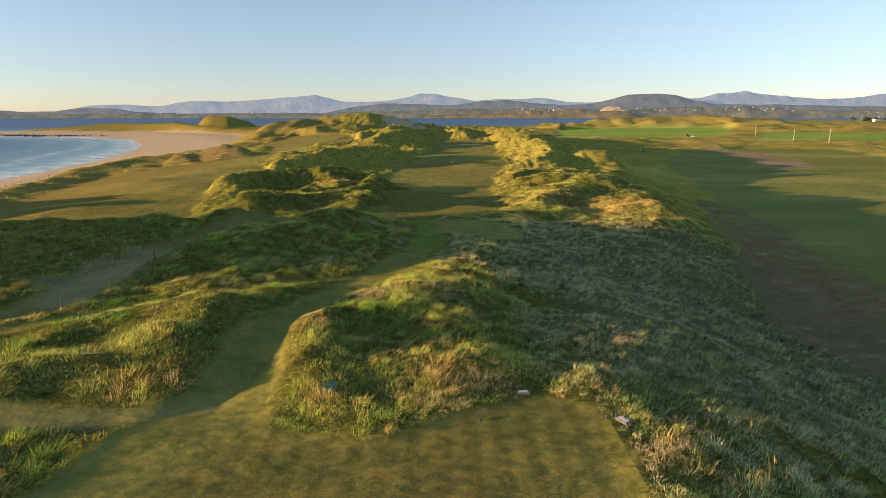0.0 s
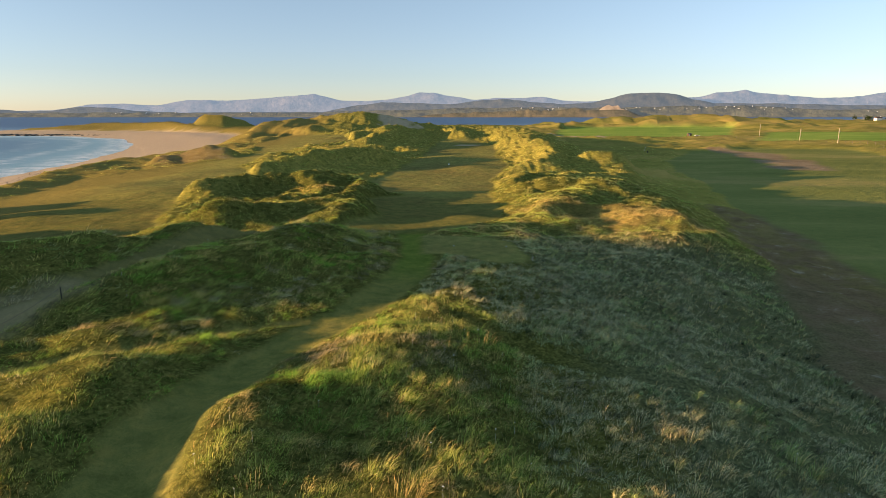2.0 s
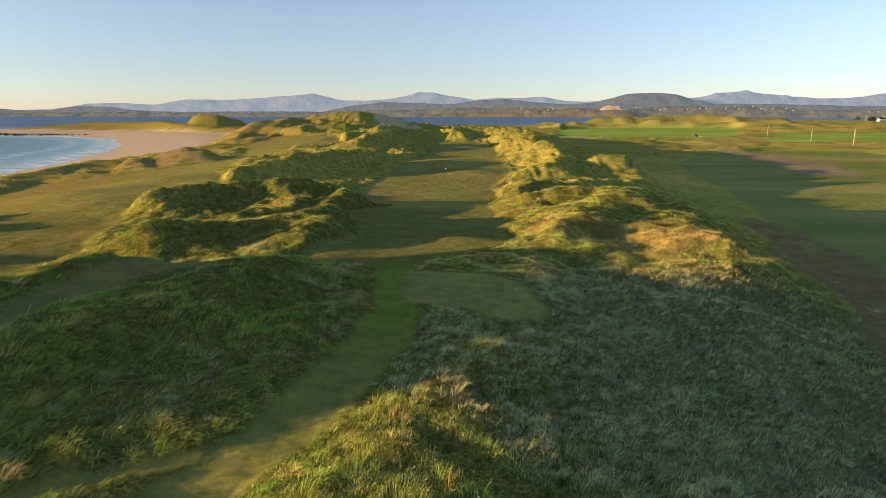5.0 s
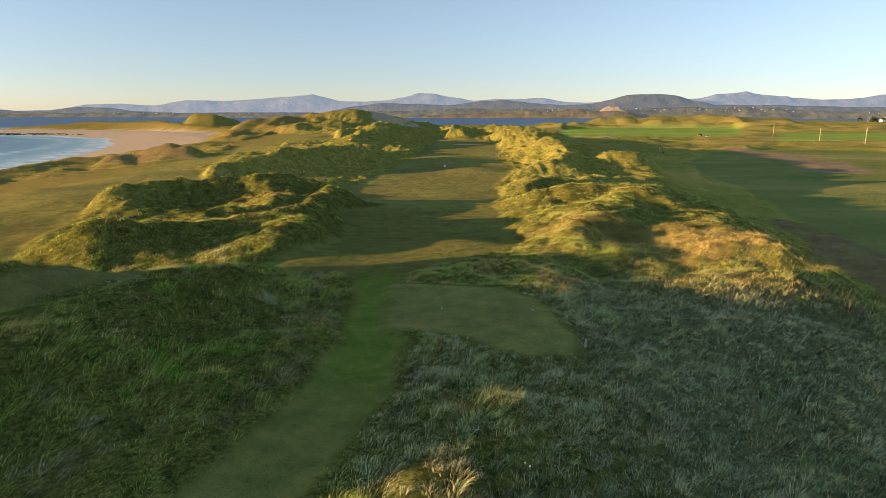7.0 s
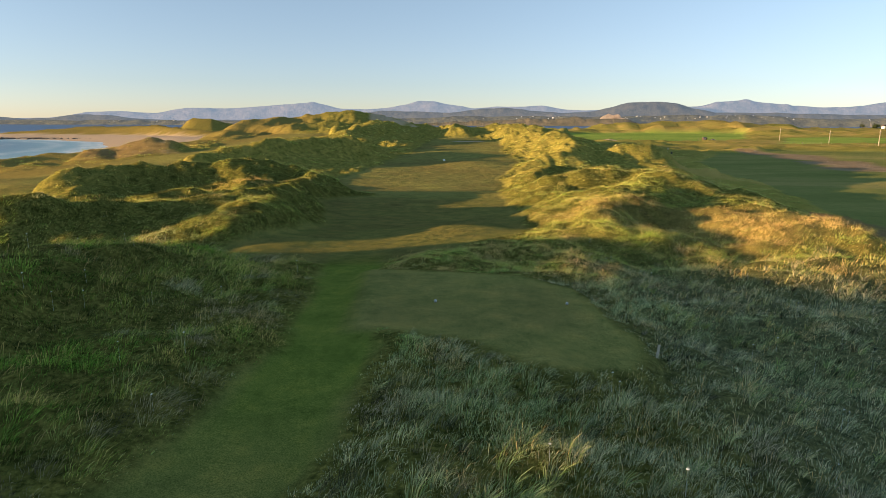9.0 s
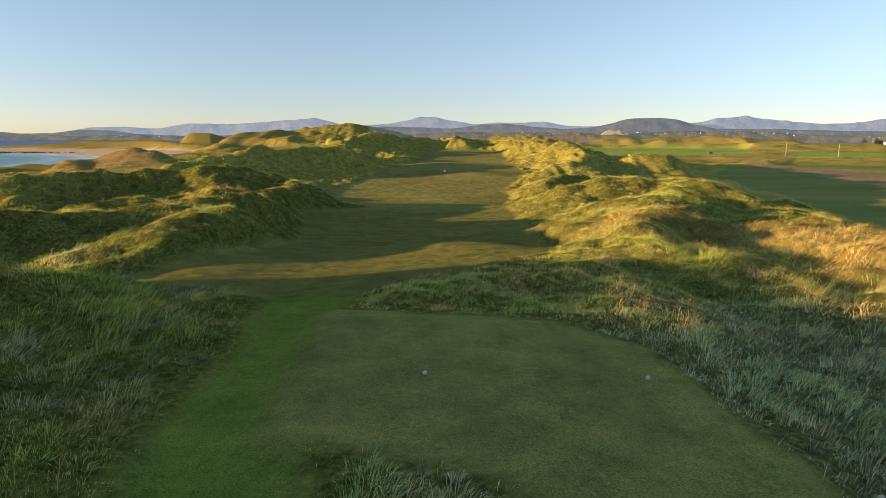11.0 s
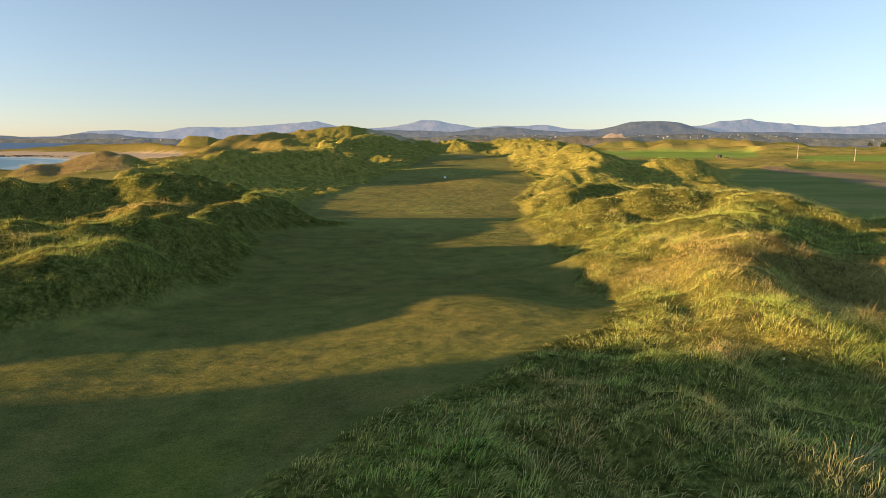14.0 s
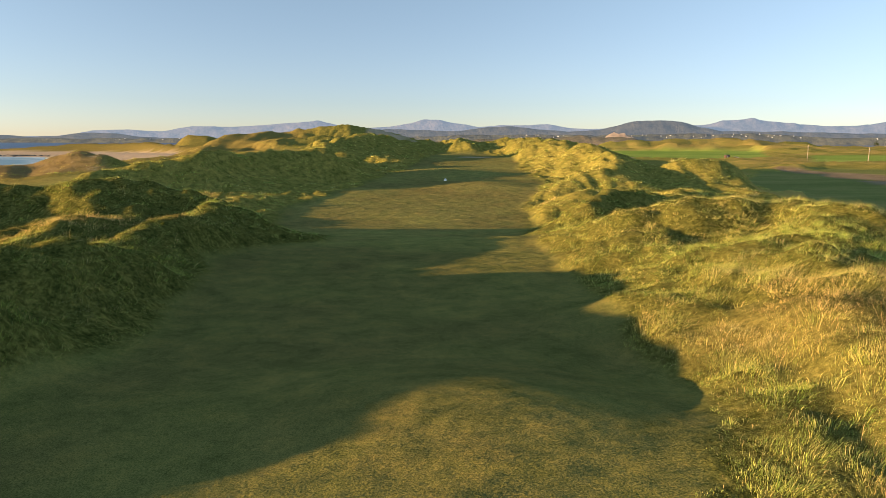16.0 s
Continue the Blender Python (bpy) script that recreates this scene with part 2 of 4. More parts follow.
def broad(x, y):
    """The lie of the land without its dunes."""
    mid = bow(y, [(-60, 10.4), (20, 10.4), (45, 10.0), (60, 9.9), (72, 9.6), (82, 9.2), (92, 8.2), (110, 8.0), (134, 6.9), (160, 8.6), (180, 9.6), (230, 11.5), (300, 12.4), (400, 11.5), (520, 6), (900, 5)])
    right = bow(y, [(-60, 5), (40, 4.6), (64, 3.9), (100, 3.6), (200, 3.8), (340, 4.4), (600, 4), (1200, 4.5)])
    left = bow(y, [(-60, 9.6), (40, 11.2), (52, 10.8), (66, 9.4), (78, 7.8), (100, 8.2), (150, 9.0), (200, 11), (260, 12.3), (340, 13), (430, 11), (600, 7), (900, 5)])
    left = left - 0.075 * np.maximum(0, -x - 46) * step(420, 260, y)
    edge_r = bow(y, [(-60, 20), (25, 14), (48, 13), (60, 17), (72, 25), (80, 29), (90, 31), (105, 36), (130, 40), (160, 44), (200, 44), (300, 50), (500, 60)])
    z = left + (mid - left) * step(-34, -14, x)
    z = z - np.maximum(0.14 * np.clip(x - 4, 0, 9) * step(24, 46, y) * step(76, 64, y), 0.17 * np.clip(x - 6.5, 0, 12) * step(50, 40, y))
    z = z - 1.0 * step(7, 13, x) * step(64, 70, y) * step(84, 77, y) * step(36, 27, x)
    z = z + (right - z) * step(edge_r - 2, edge_r + 16, x)
    return z


def height(x, y):
    x, y = np.asarray(x, float), np.asarray(y, float)
    z = broad(x, y)
    total = np.zeros(x.shape)
    wob = 1 + 0.22 * grain(x, y, 7, 21)
    for line in DUNES:
        d, (h, w) = along(x, y, line)
        t = d / (w * wob)
        total += (h / (1 + t * t) * np.exp(-0.45 * t * t)) ** 3
    total = np.cbrt(total)
    gap, track = mown_gap(x, y), track_gap(x, y)
    rough = step(-0.4, 2.2, np.minimum(gap, track + 0.8))
    total *= 0.1 + 0.9 * step(-7, 1.2, np.where(y > 74, 5 * gap - 5, gap))
    far = step(60, 200, y)
    hummock = 0.32 * grain(x, y, 5.2, 1) + 0.26 * grain(x, y, 2.3, 2) + 0.2 * grain(x, y, 1.1, 3)
    tufty = step(62, 84, y + 0.6 * np.maximum(-x - 12, 0))
    hummock = hummock + tufty * (0.3 * (0.5 - np.abs(grain(x, y, 2.9, 17))) + 0.26 * (0.5 - np.abs(grain(x, y, 1.5, 18))) + 0.5 * far * (0.5 - np.abs(grain(x, y, 6.5, 19))))
    roll = 0.7 * grain(x, y, 17, 4) + (0.9 * grain(x, y, 31, 7) + 0.35 * grain(x, y, 13, 13)) * far
    z = z + total + hummock * rough * (1 + 0.25 * far) + roll * (0.25 + 0.5 * rough) * step(20, 60, y + 0.8 * np.abs(x))
    crumpled = step(170, 260, y) * step(-1, 5, gap)
    z = z + crumpled * (1.5 * (0.5 - np.abs(grain(x, y, 15, 22))) + 0.8 * (0.5 - np.abs(grain(x, y, 7, 23)))) + crumpled * step(600, 780, y) * step(100, 180, x) * (6.5 * (0.45 - np.abs(grain(x, y, 46, 24))) + 2.5 * grain(x, y, 19, 25))
    z = z - 0.12 * step(0.3, -0.5, gap) - 0.18 * step(0.4, -0.4, track)
    for sx, sy, h, w in SWELLS:
        z = z + h * np.exp(-((x - sx) ** 2 / 1.6 + (y - sy) ** 2) / (w * w))
    for sx, sy, h, w in RISES + HOLLOWS:
        z = z + h * np.exp(-((x - sx) ** 2 + (y - sy) ** 2) / (w * w))
    z = z + (10.0 - 0.012 * (x - 3) - z) * step(0.9, -0.2, inside(x, y, TEE_2))
    g = shore_gap(x, y)
    beach = 0.055 * g
    z = np.where(g < 4, beach, z)
    z = np.where(g >= 4, np.maximum(np.minimum(beach, 3.2), 0) + (z - np.minimum(beach, 3.2)) * step(dune_foot(x, y), dune_foot(x, y) + 26, g), z)
    return np.maximum(z, -3)


def dune_foot(x, y):
    """Width of the beach, from the water to the first grass."""
    return bow(y, [(-60, 22), (160, 24), (215, 30), (280, 46), (370, 62), (480, 80), (620, 90), (760, 70), (830, 20), (900, 8)])


def nearness(x, y):
    """How near the flight passes, along the corridor, to a place of the plan."""
    back = np.maximum(np.abs(x) / 0.74, 10.0)
    yc = np.clip(y - back, 0, 74)
    return np.hypot(np.abs(x) * 0.9, y - yc)


# ---------------------------------------------------------------- world, sun, exposure
SUN_ELEVATION, SUN_AZIMUTH = 6.2, 196.0  # the azimuth of the sun in the plan, from +x towards +y
to_sun = Vector((math.cos(radians(SUN_AZIMUTH)) * math.cos(radians(SUN_ELEVATION)), math.sin(radians(SUN_AZIMUTH)) * math.cos(radians(SUN_ELEVATION)), math.sin(radians(SUN_ELEVATION))))
world = bpy.data.worlds.new("world")
scene.world = world
world.use_nodes = True
nt = world.node_tree
sky = nt.nodes.new("ShaderNodeTexSky")
sky.sky_type, sky.sun_disc = "NISHITA", False
sky.sun_elevation = radians(SUN_ELEVATION)
sky.sun_rotation = radians(90 - SUN_AZIMUTH)
sky.altitude, sky.air_density, sky.dust_density, sky.ozone_density = 0, 0.7, 0.2, 1.8
tone = nt.nodes.new("ShaderNodeHueSaturation")
tone.inputs["Saturation"].default_value = 0.8
nt.links.new(sky.outputs[0], tone.inputs["Color"])
cool = nt.nodes.new("ShaderNodeMix")
cool.data_type, cool.blend_type = "RGBA", "MULTIPLY"
cool.inputs[0].default_value, cool.inputs[7].default_value = 1.0, (1.04, 1.0, 0.965, 1)
nt.links.new(tone.outputs[0], cool.inputs[6])
haze = nt.nodes.new("ShaderNodeValToRGB")
split = nt.nodes.new("ShaderNodeSeparateXYZ")
nt.links.new(nt.nodes.new("ShaderNodeTexCoord").outputs["Generated"], split.inputs[0])
nt.links.new(split.outputs["Z"], haze.inputs[0])
haze.color_ramp.elements[0].position, haze.color_ramp.elements[0].color = 0.0, (0.85, 0.79, 0.86, 1)
haze.color_ramp.elements[1].position, haze.color_ramp.elements[1].color = 0.6, (1.32, 1.47, 1.33, 1)
veil = nt.nodes.new("ShaderNodeMix")
veil.data_type, veil.blend_type = "RGBA", "MULTIPLY"
veil.inputs[0].default_value = 1.0
nt.links.new(cool.outputs[2], veil.inputs[6])
nt.links.new(haze.outputs[0], veil.inputs[7])
nt.links.new(veil.outputs[2], nt.nodes["Background"].inputs[0])
nt.nodes["Background"].inputs[1].default_value = 0.066
sun = new("sun", bpy.data.lights.new("sun", "SUN"))
sun.data.energy, sun.data.angle, sun.data.color = 3.9, radians(0.55), (1.0, 0.62, 0.28)
sun.matrix_world = look(to_sun * 100, (0, 0, 0))
scene.view_settings.exposure = 2.0


# ---------------------------------------------------------------- materials
def material(name, rough=0.9, spec=0.2):
    m = bpy.data.materials.new(name)
    m.use_nodes = True
    b = m.node_tree.nodes["Principled BSDF"]
    b.inputs["Roughness"].default_value = rough
    b.inputs["Specular IOR Level"].default_value = spec
    return m, m.node_tree, b


def noise_node(t, scale, detail=4, rough=0.6, coords=None, stretch=None):
    n = t.nodes.new("ShaderNodeTexNoise")
    n.inputs["Scale"].default_value, n.inputs["Detail"].default_value, n.inputs["Roughness"].default_value = scale, detail, rough
    if coords is None:
        coords = t.nodes.new("ShaderNodeTexCoord").outputs["Object"]
    if stretch:
        mp = t.nodes.new("ShaderNodeMapping")
        mp.inputs["Scale"].default_value = stretch
        t.links.new(coords, mp.inputs[0])
        coords = mp.outputs[0]
    t.links.new(coords, n.inputs["Vector"])
    return n.outputs["Fac"]


def ramp(t, fac, stops):
    r = t.nodes.new("ShaderNodeValToRGB")
    e = r.color_ramp.elements
    e[0].position, e[0].color = stops[0][0], (*stops[0][1], 1)
    e[1].position, e[1].color = stops[-1][0], (*stops[-1][1], 1)
    for p, c in stops[1:-1]:
        e.new(p).color = (*c, 1)
    t.links.new(fac, r.inputs[0])
    return r.outputs[0]


def mix(t, fac, a, b, mode="MIX"):
    n = t.nodes.new("ShaderNodeMix")
    n.data_type, n.blend_type = "RGBA", mode
    for k, v in ((0, fac), (6, a), (7, b)):
        if isinstance(v, (int, float)):
            n.inputs[k].default_value = v
        elif isinstance(v, tuple):
            n.inputs[k].default_value = (*v, 1)
        else:
            t.links.new(v, n.inputs[k])
    return n.outputs[2]


def attribute(t, name):
    a = t.nodes.new("ShaderNodeAttribute")
    a.attribute_name = name
    return a.outputs["Fac"]


def bump(t, b, fac, strength, distance):
    n = t.nodes.new("ShaderNodeBump")
    n.inputs["Strength"].default_value, n.inputs["Distance"].default_value = strength, distance
    t.links.new(fac, n.inputs["Height"])
    t.links.new(n.outputs[0], b.inputs["Normal"])


def scatter(t, b, co, layers, smooth=None):
    """Leans the surface this way and that, as blades and crumbs do, at each (scale, amount), less where it is smooth."""
    out = t.nodes.new("ShaderNodeNewGeometry").outputs["Normal"]
    for scale, amount in layers:
        n = t.nodes.new("ShaderNodeTexNoise")
        n.inputs["Scale"].default_value, n.inputs["Detail"].default_value = scale, 3
        t.links.new(co, n.inputs["Vector"])
        off = t.nodes.new("ShaderNodeVectorMath")
        off.operation, off.inputs[1].default_value = "SUBTRACT", (0.5, 0.5, 0.5)
        t.links.new(n.outputs["Color"], off.inputs[0])
        if smooth:
            less = t.nodes.new("ShaderNodeVectorMath")
            less.operation = "SCALE"
            t.links.new(ramp(t, smooth, [(0.0, (1, 1, 1)), (1.0, (0.72, 0.72, 0.72))]), less.inputs["Scale"])
            t.links.new(off.outputs[0], less.inputs[0])
            off = less
        add = t.nodes.new("ShaderNodeVectorMath")
        add.operation, add.inputs[1].default_value = "MULTIPLY_ADD", (amount, amount, amount)
        t.links.new(off.outputs[0], add.inputs[0]), t.links.new(out, add.inputs[2])
        out = add.outputs[0]
    unit = t.nodes.new("ShaderNodeVectorMath")
    unit.operation = "NORMALIZE"
    t.links.new(out, unit.inputs[0])
    t.links.new(unit.outputs[0], b.inputs["Normal"])


def plain(name, colour, rough=0.7, spec=0.3, scale=8.0, vary=0.25, metal=0.0):
    """A painted or natural surface with fine and coarse variation."""
    m, t, b = material(name, rough, spec)
    n = noise_node(t, scale, 5, 0.65)
    lo, hi = tuple(c * (1 - vary) for c in colour), tuple(min(1, c * (1 + vary)) for c in colour)
    t.links.new(ramp(t, n, [(0.3, lo), (0.7, hi)]), b.inputs["Base Color"])
    b.inputs["Metallic"].default_value = metal
    bump(t, b, noise_node(t, scale * 5, 3), 0.25, 0.01)
    return m


def land_material():
    m, t, b = material("turf_and_sand", 1.0, 0.0)
    co = t.nodes.new("ShaderNodeTexCoord").outputs["Object"]
    big, mid, fine = noise_node(t, 0.05, 4, 0.6, co), noise_node(t, 0.45, 5, 0.65, co), noise_node(t, 6, 5, 0.7, co)
    tiny = noise_node(t, 30, 3, 0.7, co)
    rough = mix(t, big, ramp(t, mid, [(0.3, (0.12, 0.15, 0.03)), (0.7, (0.31, 0.285, 0.07))]), ramp(t, mid, [(0.3, (0.17, 0.18, 0.04)), (0.7, (0.37, 0.33, 0.09))]))
    # Dark thatch colour, which also paints in the shade between near tussocks.
    rough = mix(t, attribute(t, "thatch_shade"), rough, ramp(t, fine, [(0.35, (0.014, 0.022, 0.006)), (0.55, (0.045, 0.062, 0.016)), (0.75, (0.13, 0.13, 0.04))]))
    rough = mix(t, 0.35, rough, ramp(t, fine, [(0.36, (0.006, 0.014, 0.002)), (0.7, (0.3, 0.29, 0.075))]))
    rough = mix(t, 1.0, rough, ramp(t, noise_node(t, 1.3, 6, 0.75, co), [(0.36, (0.5, 0.56, 0.5)), (0.5, (1.04, 1.05, 1.0)), (0.64, (1.42, 1.32, 1.25))]), "MULTIPLY")
    rough = mix(t, attribute(t, "marram"), rough, ramp(t, fine, [(0.33, (0.035, 0.05, 0.026)), (0.5, (0.115, 0.135, 0.07)), (0.7, (0.25, 0.25, 0.14))]))
    mown = mix(t, big, ramp(t, mid, [(0.36, (0.064, 0.11, 0.018)), (0.64, (0.18, 0.195, 0.042))]), ramp(t, mid, [(0.36, (0.09, 0.13, 0.022)), (0.64, (0.22, 0.215, 0.055))]))
    mown = mix(t, 0.5, mown, ramp(t, fine, [(0.3, (0.06, 0.1, 0.018)), (0.7, (0.25, 0.25, 0.062))]))
    mown = mix(t, 0.45, mown, ramp(t, tiny, [(0.35, (0.03, 0.055, 0.01)), (0.65, (0.34, 0.33, 0.09))]))
    dry = mix(t, mid, ramp(t, fine, [(0.32, (0.042, 0.052, 0.012)), (0.68, (0.115, 0.118, 0.03))]), ramp(t, fine, [(0.32, (0.085, 0.076, 0.02)), (0.68, (0.2, 0.155, 0.046))]))
    dry = mix(t, 0.4, dry, ramp(t, noise_node(t, 13, 4, 0.7, co), [(0.38, (0.012, 0.015, 0.004)), (0.52, (0.085, 0.088, 0.024)), (0.65, (0.22, 0.18, 0.058))]))
    dry = mix(t, 0.4, dry, ramp(t, tiny, [(0.35, (0.03, 0.045, 0.011)), (0.65, (0.25, 0.23, 0.07))]))
    mown = mix(t, attribute(t, "dry"), mown, dry)
    wave = t.nodes.new("ShaderNodeTexWave")
    wave.inputs["Scale"].default_value, wave.inputs["Distortion"].default_value, wave.inputs["Detail"].default_value = 0.3, 0.7, 2
    t.links.new(co, wave.inputs["Vector"])
    mown = mix(t, attribute(t, "striped"), mown, mix(t, 1.0, mown, ramp(t, wave.outputs["Fac"], [(0.2, (0.89, 0.9, 0.89)), (0.8, (1.1, 1.09, 1.08))]), "MULTIPLY"))
    mown = mix(t, 1.0, mown, ramp(t, noise_node(t, 0.8, 5, 0.7, co), [(0.3, (0.7, 0.76, 0.72)), (0.5, (1.04, 1.03, 1.0)), (0.7, (1.42, 1.24, 1.15))]), "MULTIPLY")
    sand = mix(t, big, ramp(t, mid, [(0.3, (0.42, 0.33, 0.24)), (0.7, (0.52, 0.41, 0.3))]), ramp(t, fine, [(0.3, (0.4, 0.32, 0.23)), (0.7, (0.55, 0.44, 0.32))]))
    streak = noise_node(t, 0.45, 7, 0.8, co, (0.8, 1.3, 1))
    bare = mix(t, mid, ramp(t, fine, [(0.3, (0.11, 0.07, 0.04)), (0.7, (0.27, 0.18, 0.115))]), ramp(t, fine, [(0.3, (0.13, 0.1, 0.05)), (0.7, (0.27, 0.215, 0.13))]))
    bare = mix(t, 0.6, bare, ramp(t, streak, [(0.36, (0.1, 0.07, 0.04)), (0.52, (0.2, 0.135, 0.08)), (0.6, (0.24, 0.17, 0.11)), (0.64, (0.46, 0.38, 0.31)), (0.7, (0.5, 0.42, 0.36))]))
    straw = ramp(t, fine, [(0.3, (0.13, 0.11, 0.03)), (0.7, (0.32, 0.25, 0.085))])
    mown = mix(t, 1.0, mown, (0.95, 0.94, 1.12), "MULTIPLY")
    mown = mix(t, attribute(t, "lightened"), mown, mix(t, 1.0, mown, (1.5, 1.5, 1.6), "MULTIPLY"))
    mown = mix(t, attribute(t, "lush"), mown, mix(t, 1.0, mown, (0.82, 1.04, 0.7), "MULTIPLY"))
    wide = noise_node(t, 0.02, 5, 0.65, co, (0.5, 1.6, 1))
    plainland = mix(t, 0.65, mown, ramp(t, wide, [(0.34, (0.13, 0.18, 0.06)), (0.5, (0.21, 0.26, 0.085)), (0.6, (0.36, 0.33, 0.13)), (0.7, (0.26, 0.29, 0.09))]))
    mown = mix(t, attribute(t, "low"), mown, plainland)
    mown = mix(t, attribute(t, "bright"), mown, ramp(t, wide, [(0.35, (0.17, 0.3, 0.05)), (0.65, (0.3, 0.4, 0.08))]))
    rough = mix(t, attribute(t, "low"), rough, ramp(t, wide, [(0.34, (0.13, 0.165, 0.034)), (0.5, (0.3, 0.29, 0.07)), (0.6, (0.44, 0.35, 0.11)), (0.7, (0.22, 0.23, 0.05))]))
    c = mix(t, 1.0, mix(t, attribute(t, "mown"), rough, mown), (1.07, 1.0, 1.05), "MULTIPLY")
    c = mix(t, attribute(t, "straw"), c, straw)
    c = mix(t, attribute(t, "bare"), c, bare)
    c = mix(t, attribute(t, "sand"), c, sand)
    t.links.new(c, b.inputs["Base Color"])
    scatter(t, b, co, ((0.9, 0.5), (2.5, 0.7), (26, 1.6), (90, 1.9)), attribute(t, "mown"))
    return m


def blade_material():
    m, t, b = material("long_grass", 0.8, 0.04)
    rnd = t.nodes.new("ShaderNodeNewGeometry").outputs["Random Per Island"]
    green = ramp(t, rnd, [(0.0, (0.04, 0.075, 0.012)), (0.4, (0.14, 0.21, 0.036)), (0.75, (0.27, 0.3, 0.065)), (1.0, (0.46, 0.38, 0.14))])
    pale = ramp(t, rnd, [(0.0, (0.08, 0.11, 0.075)), (0.5, (0.25, 0.275, 0.185)), (1.0, (0.5, 0.455, 0.32))])
    straw = ramp(t, rnd, [(0.0, (0.16, 0.115, 0.05)), (0.5, (0.33, 0.225, 0.095)), (1.0, (0.54, 0.38, 0.18))])
    fresh = ramp(t, rnd, [(0.0, (0.03, 0.085, 0.012)), (0.5, (0.1, 0.235, 0.03)), (1.0, (0.22, 0.37, 0.06))])
    withered = ramp(t, rnd, [(0.0, (0.1, 0.075, 0.06)), (0.5, (0.21, 0.17, 0.14)), (1.0, (0.38, 0.32, 0.26))])
    c = mix(t, attribute(t, "pale"), green, pale)
    c = mix(t, attribute(t, "fresh"), c, fresh)
    c = mix(t, attribute(t, "withered"), c, withered)
    c = mix(t, attribute(t, "straw"), c, straw)
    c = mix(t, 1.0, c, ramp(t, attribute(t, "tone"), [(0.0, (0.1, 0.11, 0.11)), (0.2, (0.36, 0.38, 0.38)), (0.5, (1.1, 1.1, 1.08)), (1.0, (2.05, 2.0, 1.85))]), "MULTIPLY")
    t.links.new(c, b.inputs["Base Color"])
    tr = t.nodes.new("ShaderNodeBsdfTranslucent")
    t.links.new(c, tr.inputs[0])
    ms = t.nodes.new("ShaderNodeMixShader")
    ms.inputs[0].default_value = 0.3
    t.links.new(b.outputs[0], ms.inputs[1]), t.links.new(tr.outputs[0], ms.inputs[2])
    t.links.new(ms.outputs[0], t.nodes["Material Output"].inputs[0])
    return m


def sea_material():
    m, t, b = material("sea", 0.45, 0.3)
    co = t.nodes.new("ShaderNodeTexCoord").outputs["Object"]
    deep, shallow = (0.012, 0.06, 0.17), (0.2, 0.37, 0.45)
    c = mix(t, attribute(t, "shallow"), deep, shallow)
    foam_noise = noise_node(t, 0.12, 6, 0.7, co, (1, 1, 1))
    th = t.nodes.new("ShaderNodeMath")
    th.operation = "MULTIPLY"
    t.links.new(attribute(t, "foam"), th.inputs[0])
    t.links.new(ramp(t, foam_noise, [(0.4, (0, 0, 0)), (0.62, (1, 1, 1))]), th.inputs[1])
    c = mix(t, th.outputs[0], c, (0.75, 0.76, 0.76))
    t.links.new(c, b.inputs["Base Color"])
    bump(t, b, noise_node(t, 0.5, 5, 0.65, co, (1, 0.5, 1)), 0.6, 0.5)
    return m


LAND, BLADE, SEA = land_material(), blade_material(), sea_material()
WOOD = plain("weathered_wood", (0.12, 0.1, 0.08), 0.85, 0.2, 12)
DARK = plain("dark_paint", (0.02, 0.022, 0.02), 0.5, 0.4, 20)
WHITE = plain("white_paint", (0.75, 0.75, 0.72), 0.6, 0.3, 10, 0.08)
TEAL = plain("teal_paint", (0.02, 0.14, 0.13), 0.5, 0.4, 15)
STONE = plain("grey_stone", (0.13, 0.125, 0.12), 0.85, 0.2, 10)
SLATE = plain("slate", (0.07, 0.07, 0.08), 0.7, 0.3, 3)
POLE = plain("bleached_wood", (0.3, 0.27, 0.22), 0.85, 0.2, 6)


# ---------------------------------------------------------------- building helpers
def array_mesh(name, verts, quads, mat, smooth=True, marks=None):
    """A mesh of triangles or quads straight from arrays, with named float marks on its points."""
    me = bpy.data.meshes.new(name)
    n, k = quads.shape
    me.vertices.add(len(verts))
    me.vertices.foreach_set("co", np.ascontiguousarray(verts, np.float32).ravel())
    me.loops.add(n * k)
    me.loops.foreach_set("vertex_index", np.ascontiguousarray(quads, np.int32).ravel())
    me.polygons.add(n)
    me.polygons.foreach_set("loop_start", np.arange(0, n * k, k, dtype=np.int32))
    for key, values in (marks or {}).items():
        me.attributes.new(key, "FLOAT", "POINT").data.foreach_set("value", np.ascontiguousarray(values, np.float32))
    me.update(calc_edges=True)
    me.materials.append(mat)
    if smooth:
        me.shade_smooth()
    return new(name, me)


def part(name, bm, mat, parent, label=""):
    me = bpy.data.meshes.new(name)
    bm.to_mesh(me)
    bm.free()
    me.materials.append(mat)
    ob = new(name, me)
    ob.parent = parent
    return tagged(ob, label)


def empty(name, x, y, z, turn=0):
    ob = new(name)
    ob.matrix_basis = pose(x, y, z, 0, 0, turn)
    return ob


def box(bm, cx, cy, cz, sx, sy, sz, bevel=0.0):
    made = bmesh.ops.create_cube(bm, size=1, matrix=Matrix.LocRotScale((cx, cy, cz), None, (sx, sy, sz)))
    if bevel:
        edges = {e for v in made["verts"] for e in v.link_edges}
        bmesh.ops.bevel(bm, geom=list(edges), offset=bevel, segments=2, affect="EDGES")
    return bm


def rod(bm, x, y, z0, z1, r0, r1, n=10, lean=(0, 0)):
    bmesh.ops.create_cone(bm, cap_ends=True, segments=n, radius1=r0, radius2=r1, depth=z1 - z0, matrix=Matrix.Translation((x + lean[0] / 2, y + lean[1] / 2, (z0 + z1) / 2)))
    return bm


